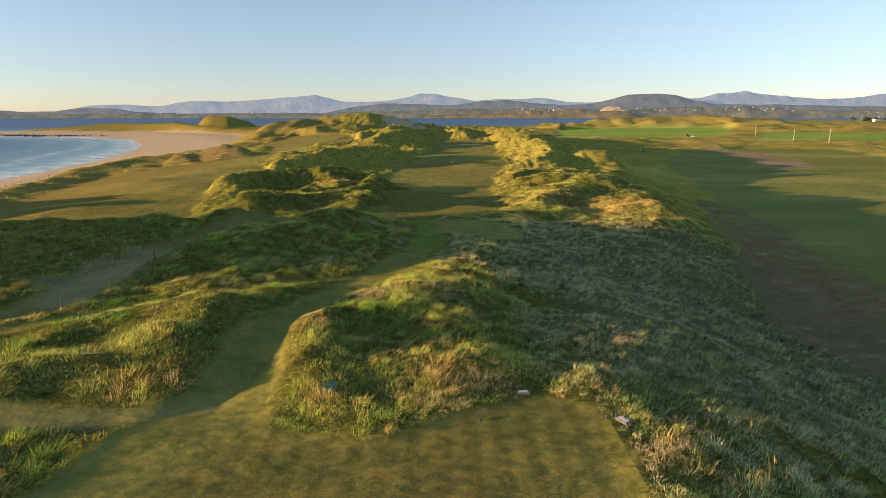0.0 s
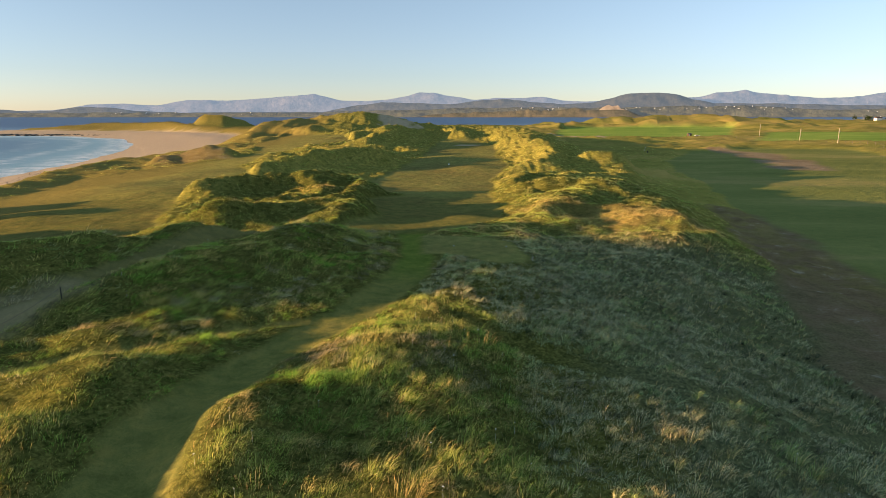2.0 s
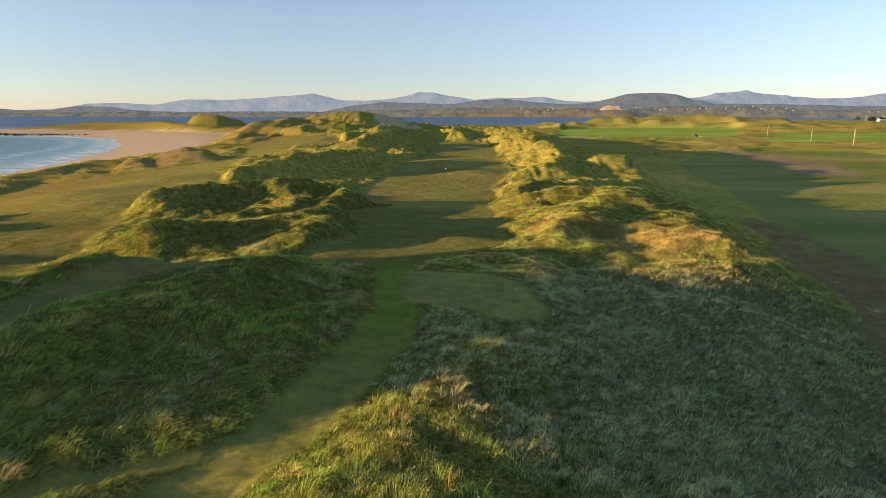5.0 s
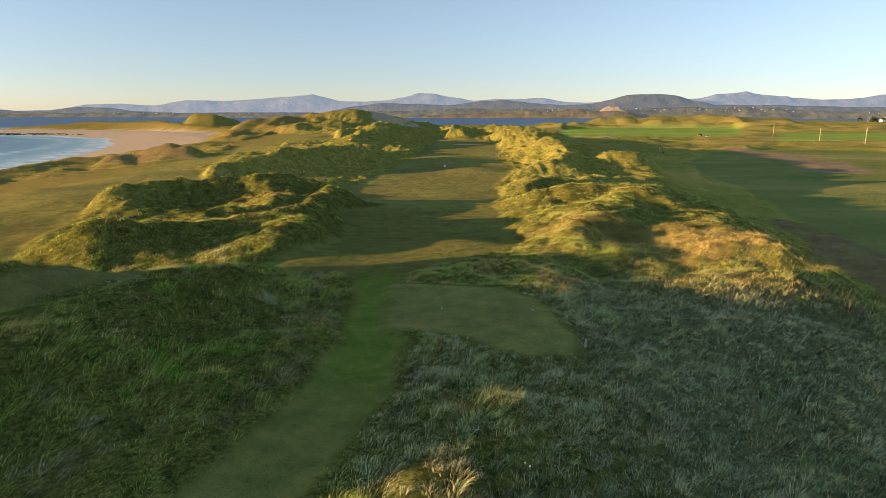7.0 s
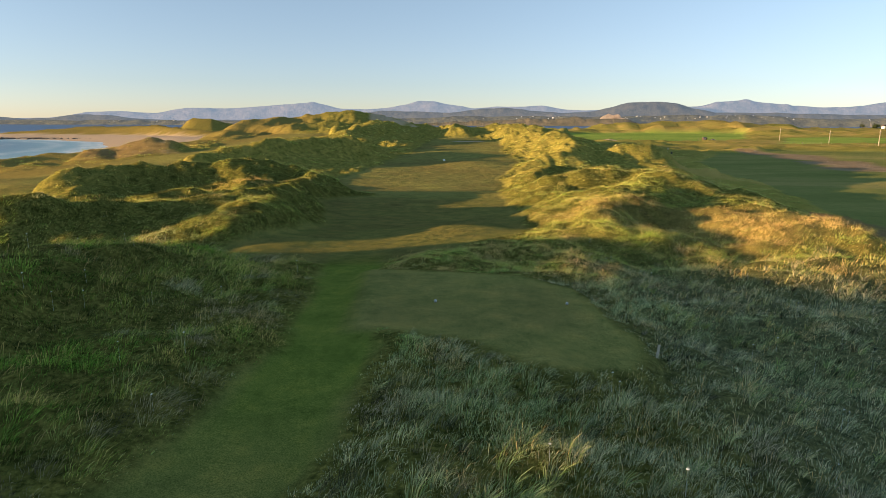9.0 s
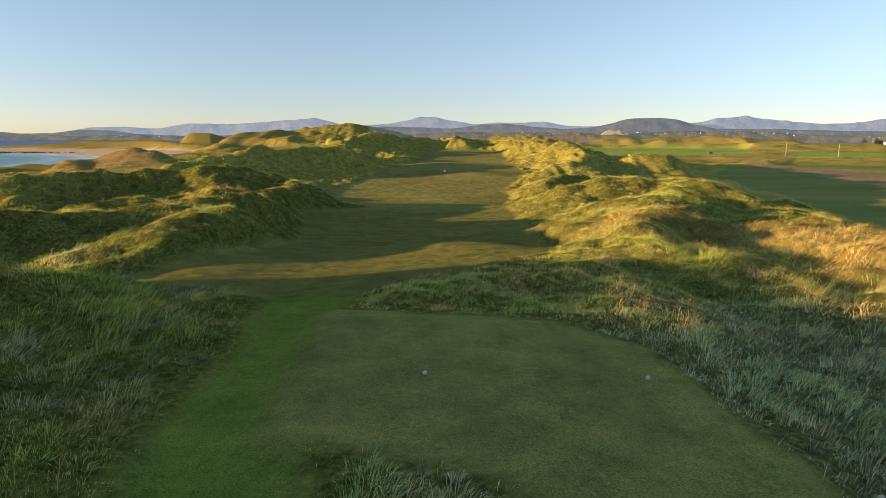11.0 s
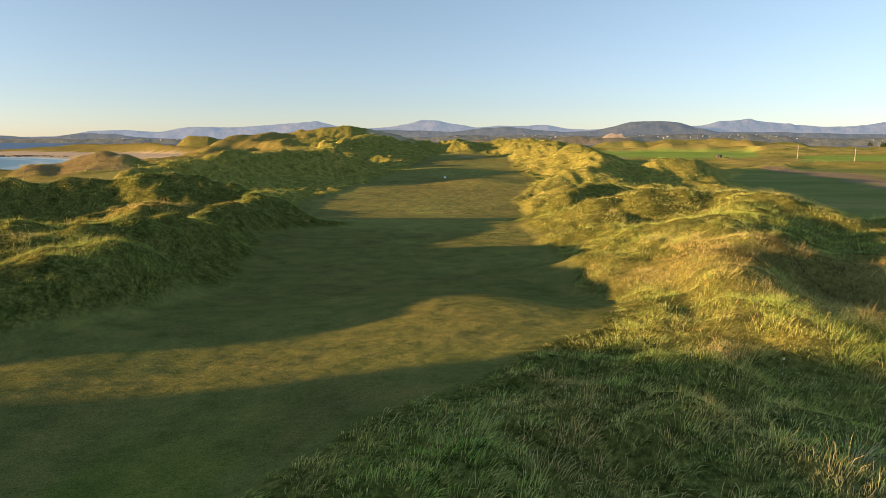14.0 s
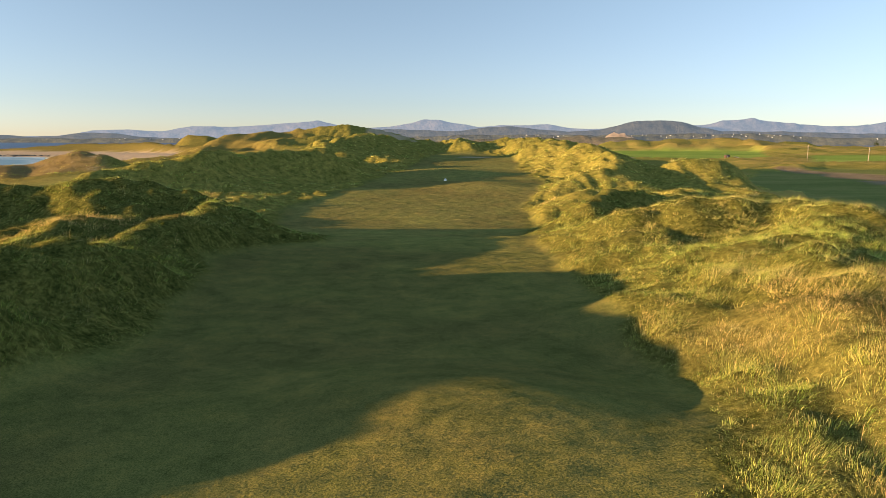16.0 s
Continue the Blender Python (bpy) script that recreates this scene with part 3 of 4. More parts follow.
def ground(x, y):
    return float(height(np.array([x]), np.array([y]))[0])


# ---------------------------------------------------------------- the ground, one sheet
def spaced(lo, a, b, hi, fine, growth):
    mid = list(np.arange(a, b, fine))
    up, s, v = [], fine, mid[-1]
    while v < hi:
        s *= growth
        v += s
        up.append(v)
    down, s, v = [], fine, a
    while v > lo:
        s *= growth
        v -= s
        down.append(v)
    return np.array(down[::-1] + mid + up)


gx = spaced(-1500, -38, 36, 2400, 0.42, 1.027)
gy = spaced(-60, 16, 132, 2000, 0.42, 1.016)
X, Y = np.meshgrid(gx, gy)
x, y = X.ravel(), Y.ravel()
z = height(x, y)
gap, track, shore = mown_gap(x, y), track_gap(x, y), shore_gap(x, y)
foot = dune_foot(x, y)
marks = {
    # Ground darkened where the near blades stand, so the gaps look shaded.
    "thatch_shade": 0.8 * step(80, 45, nearness(x, y)) * (1 - 0.2 * step(74, 84, y) * step(6, 11, x)),
    "marram": 0.6 * step(80, 68, y) * step(6, 12, x) * step(20, 28, y) * step(44, 36, x),
    "low": np.maximum(0.8 * step(44, 56, x) * step(420, 300, y), 0.8 * step(60, 120, x) * step(300, 420, y)),
    # Lightened turf: the raised tee, and the fairways more with distance.
    "lightened": np.maximum(0.7 * step(0.2, -0.3, inside(x, y, TEE_2)), (0.15 * step(86, 98, y) + 0.6 * step(104, 132, y)) * step(0.5, -1.5, np.minimum(inside(x, y, FAIRWAY), inside(x, y, LEFT_FAIRWAY)))),
    "lush": step(0.25, -0.25, along(x, y, PATHS[0])[0] - along(x, y, PATHS[0])[1][0] + 0.2 * grain(x, y, 1.4, 49)) * step(0.0, 0.5, inside(x, y, TEE_2)) * step(50, 58, y) * step(80, 72, y),
    "bright": 0.9 * step(6, -6, np.minimum(inside(x, y, FAR_FAIRWAY), inside(x, y, FAR_GREEN)) + 6 * grain(x, y, 22, 46)),
    "striped": step(0.3, -0.5, inside(x, y, TEE_1)),
    "mown": np.maximum(step(0.3, -0.12, gap), 0.85 * step(0.3, -0.3, track_gap(x, y, False))),
    "dry": np.clip(0.5 * step(1, -1, np.minimum.reduce([inside(x, y, ring) for ring in (FAIRWAY, LEFT_FAIRWAY, TEE_1, TEE_2)])) * (1 + 0.5 * grain(x, y, 11, 43) + 0.5 * grain(x, y, 3, 44)), 0, 1),
    "sand": np.maximum.reduce([step(foot + 7, foot + 1, shore + 2.5 * grain(x, y, 6, 31)), step(0.6, -0.6, inside(x, y, BUNKER)),
                               0.8 * step(2, -1, along(x, y, PALE_TRACK)[0] - 3), 0.4 * step(3, -2, inside(x, y, GREY_PATCH) + 5 * grain(x, y, 9, 39)) * (0.6 + 0.4 * grain(x, y, 4, 45)), 0.8 * step(14, 9, np.hypot(x + 25, (y - 384) * 0.7) + 5 * grain(x, y, 6, 36)),
                               0.1 * step(0.3, -0.5, along(x, y, SAND_PATH)[0] - 0.8 + 0.4 * grain(x, y, 1.5, 37)), 0.9 * step(4, 1.5, np.hypot(x + 24, (y - 41) * 0.5) + 2 * grain(x, y, 3, 38)) * 0.25]),
    "bare": step(1.0, -1.4, inside(x, y, BARE) + 1.4 * grain(x, y, 7, 33) + 0.5 * grain(x, y, 1.6, 47)) * (0.75 + 0.25 * grain(x, y, 2, 34)) + 0.9 * step(3, -2, inside(x, y, GREY_PATCH) + 5 * grain(x, y, 9, 39)) + 0.25 * step(0.4, -0.4, along(x, y, LEFT_PATH)[0] - 1.3) + 0.6 * step(14, 8, np.hypot(x + 73, (y - 189) * 1.6) + 4 * grain(x, y, 5, 48)),
    "straw": 0.8 * step(6, 2, np.hypot((x - 27) / 1.8, y - 87) / 2 + 1.2 * grain(x, y, 4, 35)) * step(0.2, 1, gap)
             + step(1, 6, gap) * step(50, 80, x) * step(200, 280, y) * 0.6 * np.clip(0.5 + 0.5 * grain(x, y, 60, 40) + 0.3 * grain(x, y, 17, 42), 0, 0.9)
             + 0.85 * step(foot + 95, foot + 45, shore) * step(foot + 2, foot + 8, shore) * step(-55, -75, x),
}
nx, ny = len(gx), len(gy)
i = np.arange(nx * ny).reshape(ny, nx)
quads = np.stack([i[:-1, :-1], i[:-1, 1:], i[1:, 1:], i[1:, :-1]], -1).reshape(-1, 4)
keep = z[quads].max(1) > -2.5
verts = np.stack([x, y, z], 1)
cx, cy = x[quads].mean(1), y[quads].mean(1)
kind = np.zeros(len(quads), int)
for k, ring in enumerate((TEE_1, TEE_2, FAIRWAY, LEFT_FAIRWAY, RIGHT_FAIRWAY, FAR_FAIRWAY, FAR_GREEN), 1):
    kind[(inside(cx, cy, ring) < 0) & (kind == 0)] = k
for line in PATHS:
    e, (w,) = along(cx, cy, line)
    kind[(e < w) & (kind == 0)] = 8
shore_c = shore_gap(cx, cy)
kind[(kind == 0) & (shore_c < dune_foot(cx, cy) + 2)] = 9
for k, (name, label) in enumerate((("ground", "rolling dune land under rough grass"), ("tee_1", "close-mown tee with faint mowing stripes"), ("tee_2", "raised close-mown tee among long grass"),
                                   ("fairway_1", "mown fairway lying between the dunes"), ("fairway_2", "mown fairway beside the beach"), ("fairway_3", "low mown fairway below the dunes"),
                                   ("fairway_4", "bright green far fairway on the plain"), ("fairway_5", "bright green strip of turf beyond the poles"), ("path", "mown grass path winding between tees"), ("beach", "pale curved sandy beach"))):
    pick = quads[keep & (kind == k)]
    used, flat = np.unique(pick, return_inverse=True)
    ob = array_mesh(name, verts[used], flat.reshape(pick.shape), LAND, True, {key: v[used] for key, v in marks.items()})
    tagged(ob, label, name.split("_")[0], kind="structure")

# ---------------------------------------------------------------- the sea
sx, sy = spaced(-4700, -320, -100, 4700, 6, 1.06), spaced(-400, 150, 700, 4700, 6, 1.06)
X, Y = np.meshgrid(sx, sy)
x, y = X.ravel(), Y.ravel()
far_out = -shore_gap(x, y)
waves = 0.5 + 0.5 * np.sin((far_out + 5 * grain(x, y, 45, 41)) / 4.6)
sea_marks = {"shallow": 0.35 * step(420, 60, far_out) + 0.65 * step(90, 0, far_out), "foam": np.clip(step(26, 0, far_out) * 1.4 + step(90, 10, far_out) * step(0.8, 0.96, waves) * 1.0, 0, 1)}
i = np.arange(len(x)).reshape(len(sy), len(sx))
quads = np.stack([i[:-1, :-1], i[:-1, 1:], i[1:, 1:], i[1:, :-1]], -1).reshape(-1, 4)
tagged(array_mesh("water", np.stack([x, y, 0 * x], 1), quads, SEA, True, sea_marks), "calm blue sea with thin foam lines along the beach", "sea", kind="structure")


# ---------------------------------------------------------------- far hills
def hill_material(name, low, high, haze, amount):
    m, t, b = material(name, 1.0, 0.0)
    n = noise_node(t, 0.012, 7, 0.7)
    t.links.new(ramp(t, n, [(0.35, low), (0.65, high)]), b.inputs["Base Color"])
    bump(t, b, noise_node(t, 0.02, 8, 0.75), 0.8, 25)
    # Distance haze is put on the hills as a faint glow of their own.
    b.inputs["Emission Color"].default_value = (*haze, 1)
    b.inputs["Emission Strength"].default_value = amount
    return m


def hills(name, distance, depth, crest, mat, label, seed=0, lo=-0.92, hi=0.92, rough=0.0012):
    """A range of hills whose crest line runs through keys of (bearing, rise over the eye), as shares of the distance."""
    u, v = np.meshgrid(np.linspace(lo, hi, 460), np.linspace(0, 1, 14))
    u, v = u.ravel(), v.ravel()
    px, py = u * distance, distance + depth * v
    pz = hill_top(crest, u, seed, rough, distance) * np.sin(v * math.pi / 2) ** 0.8 * (1 + 0.12 * grain(px, py, distance / 60, seed + 2) * np.sin(v * math.pi)) - 2
    i = np.arange(460 * 14).reshape(14, 460)
    quads = np.stack([i[:-1, :-1], i[:-1, 1:], i[1:, 1:], i[1:, :-1]], -1).reshape(-1, 4)
    return tagged(array_mesh(name, np.stack([px, py, pz], 1), quads, mat), label, "hills", kind="structure")


def hill_top(crest, u, seed, rough, distance):
    return 22 + distance * (bow(u, crest) + rough * (grain(u * 50, u * 0, 1, seed) + 0.5 * grain(u * 140, u * 0, 1, seed + 1)))


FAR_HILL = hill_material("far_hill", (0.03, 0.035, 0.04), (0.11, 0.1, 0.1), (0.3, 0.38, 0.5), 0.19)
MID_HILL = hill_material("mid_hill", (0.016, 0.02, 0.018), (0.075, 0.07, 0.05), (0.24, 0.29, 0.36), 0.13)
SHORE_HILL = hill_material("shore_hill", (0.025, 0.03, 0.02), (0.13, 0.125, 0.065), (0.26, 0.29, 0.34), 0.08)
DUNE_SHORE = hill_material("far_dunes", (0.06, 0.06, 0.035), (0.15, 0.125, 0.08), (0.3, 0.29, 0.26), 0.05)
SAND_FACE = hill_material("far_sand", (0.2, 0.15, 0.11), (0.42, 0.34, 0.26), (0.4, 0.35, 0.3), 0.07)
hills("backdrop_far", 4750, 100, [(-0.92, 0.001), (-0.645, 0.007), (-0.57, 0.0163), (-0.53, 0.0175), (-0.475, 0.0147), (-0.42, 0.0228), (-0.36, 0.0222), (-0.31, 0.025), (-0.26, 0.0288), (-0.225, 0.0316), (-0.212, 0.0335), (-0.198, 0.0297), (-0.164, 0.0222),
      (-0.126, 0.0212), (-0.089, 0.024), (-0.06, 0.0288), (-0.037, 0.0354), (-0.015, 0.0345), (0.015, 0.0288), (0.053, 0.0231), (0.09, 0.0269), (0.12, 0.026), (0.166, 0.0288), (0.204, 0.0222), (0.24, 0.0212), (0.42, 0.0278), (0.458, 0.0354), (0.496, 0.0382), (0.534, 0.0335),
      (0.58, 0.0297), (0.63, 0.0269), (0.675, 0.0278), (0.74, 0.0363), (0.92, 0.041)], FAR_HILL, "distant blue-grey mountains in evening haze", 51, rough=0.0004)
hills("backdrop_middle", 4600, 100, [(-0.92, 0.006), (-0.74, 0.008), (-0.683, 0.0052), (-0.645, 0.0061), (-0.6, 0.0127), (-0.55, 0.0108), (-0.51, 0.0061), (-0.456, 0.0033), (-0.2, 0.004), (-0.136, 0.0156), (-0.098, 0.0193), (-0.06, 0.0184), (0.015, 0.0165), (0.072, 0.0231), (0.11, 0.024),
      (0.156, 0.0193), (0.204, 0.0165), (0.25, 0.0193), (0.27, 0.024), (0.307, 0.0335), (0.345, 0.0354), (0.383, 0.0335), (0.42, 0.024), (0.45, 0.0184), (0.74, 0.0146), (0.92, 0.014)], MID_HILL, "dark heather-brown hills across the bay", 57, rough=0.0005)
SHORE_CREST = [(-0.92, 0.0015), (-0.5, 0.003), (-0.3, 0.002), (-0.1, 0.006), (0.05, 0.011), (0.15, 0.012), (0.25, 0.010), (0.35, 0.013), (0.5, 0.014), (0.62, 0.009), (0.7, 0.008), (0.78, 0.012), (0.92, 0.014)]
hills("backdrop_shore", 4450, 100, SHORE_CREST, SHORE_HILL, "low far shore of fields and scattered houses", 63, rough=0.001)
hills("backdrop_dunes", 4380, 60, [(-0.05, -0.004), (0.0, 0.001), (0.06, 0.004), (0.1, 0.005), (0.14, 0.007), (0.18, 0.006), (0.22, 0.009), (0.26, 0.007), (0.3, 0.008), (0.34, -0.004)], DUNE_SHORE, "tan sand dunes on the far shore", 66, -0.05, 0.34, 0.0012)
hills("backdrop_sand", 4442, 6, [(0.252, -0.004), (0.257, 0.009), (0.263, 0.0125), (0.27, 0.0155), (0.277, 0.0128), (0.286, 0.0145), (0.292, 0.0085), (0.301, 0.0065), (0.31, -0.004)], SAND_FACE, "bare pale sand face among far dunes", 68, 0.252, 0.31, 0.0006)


# ---------------------------------------------------------------- long grass
def patch(x, y):
    """Shares of pale marram and of straw in the growth."""
    pale = step(-0.1, 0.5, grain(x, y, 14, 61) + 0.5 * grain(x, y, 4, 62) + 0.9 * step(-3, 8, x) - 0.25) * (0.25 + 0.75 * step(86, 74, y))
    pale = pale * (1 - 0.85 * step(66, 72, y)) * (1 - 0.5 * step(9, 3, x) * step(50, 44, y))
    straw = step(0.3, 0.85, grain(x, y, 9, 63) * 0.7 + 0.5 * grain(x, y, 2.5, 64)) * 0.55
    ochre = step(9, 4, np.hypot((x - 27) / 1.9, y - 88) + 2.5 * grain(x, y, 4, 65))
    ochre = np.maximum(ochre, step(5, 2.5, np.hypot((x + 20) / 1.6, y - 110) + 1.5 * grain(x, y, 2.5, 78)))
    return pale, np.maximum(straw, 0.9 * ochre)


def growth(x, y, own):
    """Shares of fresh green and of withered growth, by clump and by place."""
    fresh = step(-0.15, 0.5, 0.7 * grain(x, y, 3.6, 81) + 0.4 * grain(x, y, 1.2, 82) + 0.5 * (own - 0.5))
    withered = step(0.35, 0.7, 0.8 * grain(x, y, 2.4, 83) + 0.45 * grain(x, y, 0.9, 84) + 0.5 * (own - 0.5))
    return fresh, withered * (1 - fresh)


def marram(x, y):
    """Where blue-grey marram takes the place of the green rough."""
    return step(78, 70, y + 0.25 * np.maximum(x - 14, 0)) * step(0.25, 0.7, 0.55 * step(1.5, 7, x + 4 * step(43, 49, y)) + 0.4 * step(26, 34, y) * step(1, 6, x + 4 * step(43, 49, y)) + 0.25 * grain(x, y, 5, 66) + 0.2 * grain(x, y, 2, 67)) * (1 - step(66, 70, y) * step(13, 9, x))


def grass(name, label, x0, x1, y0, y1, most, blades, tall, wide, seed, stalk=False, reach=(0, 400), fine=True, shade=0.0):
    rng = np.random.default_rng(seed)
    n = int((x1 - x0) * (y1 - y0) * most)
    x, y = rng.uniform(x0, x1, n), rng.uniform(y0, y1, n)
    d = nearness(x, y)
    thin = np.minimum(1, (12.0 / d) ** 1.55)
    ok = (rng.random(n) < thin) & (np.abs(x) < 0.8 * y + 2) & (d > reach[0]) & (d < reach[1])
    x, y, d, thin = x[ok], y[ok], d[ok], thin[ok]
    edge, track = mown_gap(x, y), track_gap(x, y)
    sandy = shore_gap(x, y) - dune_foot(x, y)
    ok = (edge > 0.12) & (track > 0.05) & (sandy > 4) & (inside(x, y, BARE) + 2.2 * grain(x, y, 7, 33) > 0.5)
    x, y, d, thin, edge = x[ok], y[ok], d[ok], thin[ok], edge[ok]
    cell = 0.75 + 0.012 * np.median(d)
    away, ox, oy, own = tussock(x, y, cell, seed)
    lush = 1.25 - 1.0 * away + 0.25 * grain(x, y, 3.1, 71)
    ok = rng.random(len(x)) < np.clip(lush + 0.15, 0.3, 1)
    x, y, d, thin, edge, lush, ox, oy, own = (a[ok] for a in (x, y, d, thin, edge, lush, ox, oy, own))
    z = height(x, y)
    m = len(x)
    size = np.clip(lush, 0.3, 1.35) * (0.5 + 1.0 * own) * (0.45 + 0.55 * step(0.1, 1.4, edge)) * rng.uniform(0.7, 1.25, m)
    girth = np.minimum(1 / np.sqrt(thin), 6)
    pale, straw = patch(x, y)
    pale = np.clip(pale * (0.35 + 1.3 * ((own * 7.3) % 1)), 0, 1)
    m_share = marram(x, y)
    lay = step(0, -5, x) * step(24, 34, y) * step(90, 82, y)
    # Share of pale matted thatch among the laid-over blades.
    thatch_shade = lay * step(0.45, 0.7, grain(x, y, 1.9, 68) + 0.35 * grain(x, y, 0.8, 69))
    far_off = step(72, 90, y)
    pale = np.clip(pale * (1 - lay) * (1 - 0.6 * far_off) + 0.9 * thatch_shade + 0.8 * m_share, 0, 1)
    straw = straw * (1 - 0.95 * m_share) * (1 - 0.7 * lay) + 0.15 * thatch_shade + far_off * (0.1 + 0.25 * grain(x, y, 8, 70))
    straw = straw + 0.4 * step(64, 70, y) * step(86, 80, y) * step(4, 9, x) * step(-0.2, 0.6, grain(x, y, 2.6, 88) + 0.4 * grain(x, y, 0.9, 89))
    straw = np.clip(straw * (0.4 + 1.2 * ((own * 13.7) % 1)) + 0.6 * (own > 0.95) * (1 - far_off), 0, 1)
    fringe = step(66, 70, y) * step(90, 80, y) * step(16, 11, x) * step(-2, 1, x)
    size = size * (1 - 0.22 * far_off) * (1 - 0.35 * fringe) * (1 - 0.12 * lay) * (1 - 0.3 * m_share)
    fresh, withered = growth(x, y, (own * 5.7) % 1)
    fresh = np.clip(fresh * (0.6 - 0.35 * m_share + 0.2 * lay) * (1 - 0.8 * far_off) * (1 - straw), 0, 1)
    withered = withered * (0.7 + 0.05 * lay) * (1 - 0.5 * far_off)
    # Blades are toned darker away from each tussock's middle.
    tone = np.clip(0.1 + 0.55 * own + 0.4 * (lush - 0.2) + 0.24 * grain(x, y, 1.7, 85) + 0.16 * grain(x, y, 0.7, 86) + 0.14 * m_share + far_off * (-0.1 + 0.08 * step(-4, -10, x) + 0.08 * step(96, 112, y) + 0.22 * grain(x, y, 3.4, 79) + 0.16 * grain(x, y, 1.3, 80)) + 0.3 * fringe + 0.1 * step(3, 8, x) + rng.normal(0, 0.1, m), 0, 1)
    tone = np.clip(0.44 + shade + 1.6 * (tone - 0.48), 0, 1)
    b = m * blades
    rep = lambda a: np.repeat(a, blades)
    ang = rng.uniform(0, 2 * np.pi, b)
    spread = rng.random(b) ** 0.6 * (0.17 - 0.06 * rep(far_off)) * rep(girth)
    bx, by = rep(x) + spread * np.cos(ang), rep(y) + spread * np.sin(ang)
    bz = height(bx, by) - 0.03 if b < 300000 else rep(z) - 0.06
    h = tall * rep(size) * rng.uniform(0.45, 1.15, b)
    out = rng.uniform(0.2, 1.1, b)
    lx = (0.55 * out * np.cos(ang) + rep(ox) * 0.9 + 0.26 * (1 + grain(rep(x), rep(y), 6, 73))) * h
    ly = (0.55 * out * np.sin(ang) + rep(oy) * 0.9 + 0.1) * h
    flow = 2.2 * grain(rep(x), rep(y), 3.5, 74)
    lx, ly = lx + rep(lay) * 0.45 * h * np.cos(flow), ly + rep(lay) * 0.45 * h * np.sin(flow)
    w = wide * rep(girth) * rng.uniform(0.6, 1.3, b) * (1 - 0.4 * rep(far_off))
    turn = rng.uniform(0, np.pi, b)
    wx, wy = w * np.cos(turn), w * np.sin(turn)
    droop = 1 - 0.3 * out * (0.5 if stalk else 1)
    if fine:
        k = 4
        v = np.empty((b, 4, 3), np.float32)
        rise, fat = (0.82, 1.9) if stalk else (0.6, 1.15)
        bend = 0.62 if stalk else 0.36
        mx, my, mz = bx + bend * lx, by + bend * ly, bz + rise * h
        v[:, 0] = np.stack([bx, by, bz], 1)
        v[:, 1] = np.stack([mx + fat * wx, my + fat * wy, mz], 1)
        v[:, 2] = np.stack([mx - fat * wx, my - fat * wy, mz], 1)
        v[:, 3] = np.stack([bx + 1.15 * lx, by + 1.15 * ly, bz + h * droop], 1)
        corners = np.array([[0, 1, 2], [2, 1, 3]])
    else:
        k = 3
        v = np.empty((b, 3, 3), np.float32)
        v[:, 0] = np.stack([bx - wx, by - wy, bz], 1)
        v[:, 1] = np.stack([bx + wx, by + wy, bz], 1)
        v[:, 2] = np.stack([bx + 1.0 * lx, by + 1.0 * ly, bz + h * droop], 1)
        corners = np.array([[0, 1, 2]])
    tris = (np.arange(b)[:, None, None] * k + corners[None]).reshape(-1, 3)
    p = np.repeat(np.clip(rep(pale) + rng.normal(0, 0.2, b), 0, 1), k)
    s = np.repeat(np.clip(rep(straw) * rng.uniform(0.3, 1.3, b) + (1.0 if stalk else 0) * rng.random(b), 0, 1), k)
    ob = array_mesh(name, v.reshape(-1, 3), tris, BLADE, False, {"pale": p, "straw": s, "fresh": np.repeat(rep(fresh) * (0.2 if stalk else 1), k), "withered": np.repeat(rep(withered), k),
                    "tone": np.repeat(np.clip(rep(tone) + rng.normal(0, 0.08, b), 0, 1), k)})
    return tagged(ob, label, "grass", kind="stuff")


grass("rough_grass", "long tussocky rough grass, green to grey-green", -20, 22, 15, 92, 15.5, 18, 0.38, 0.0043, 101, False, (0, 21))
# Blade tone lowered by 0.27 here, painting in the shade between tussocks.
grass("under_grass", "low matted grass, darkened for the shade between tussocks", -26, 24, 15, 80, 16, 20, 0.19, 0.0094, 108, False, (0, 34), False, -0.27)
grass("dune_grass", "coarse grey-green grass over the dunes", -54, 56, 15, 150, 30, 27, 0.36, 0.0044, 104, False, (20.5, 66), False)
grass("distant_grass", "pale rough grass over the farther dunes", -130, 110, 60, 330, 42, 13, 0.34, 0.008, 102, False, (65, 330), False)
grass("bank_grass", "fine golden-green grass over the sunny bank", 8, 38, 77, 120, 66, 13, 0.46, 0.0034, 106, False, (8, 60), False, -0.13)
grass("ridge_grass", "fine green grass over the fairway's ridge", -34, -8, 76, 122, 46, 10, 0.34, 0.0038, 107, False, (8, 62), False)
grass("ripe_grass", "low golden seed heads over the sunny rough", 2, 36, 46, 92, 7.0, 4, 0.46, 0.002, 105, True, (0, 60))
grass("seeding_grass", "dry seed stalks standing over the rough", -30, 34, 16, 110, 5, 4, 0.5, 0.0024, 103, True)


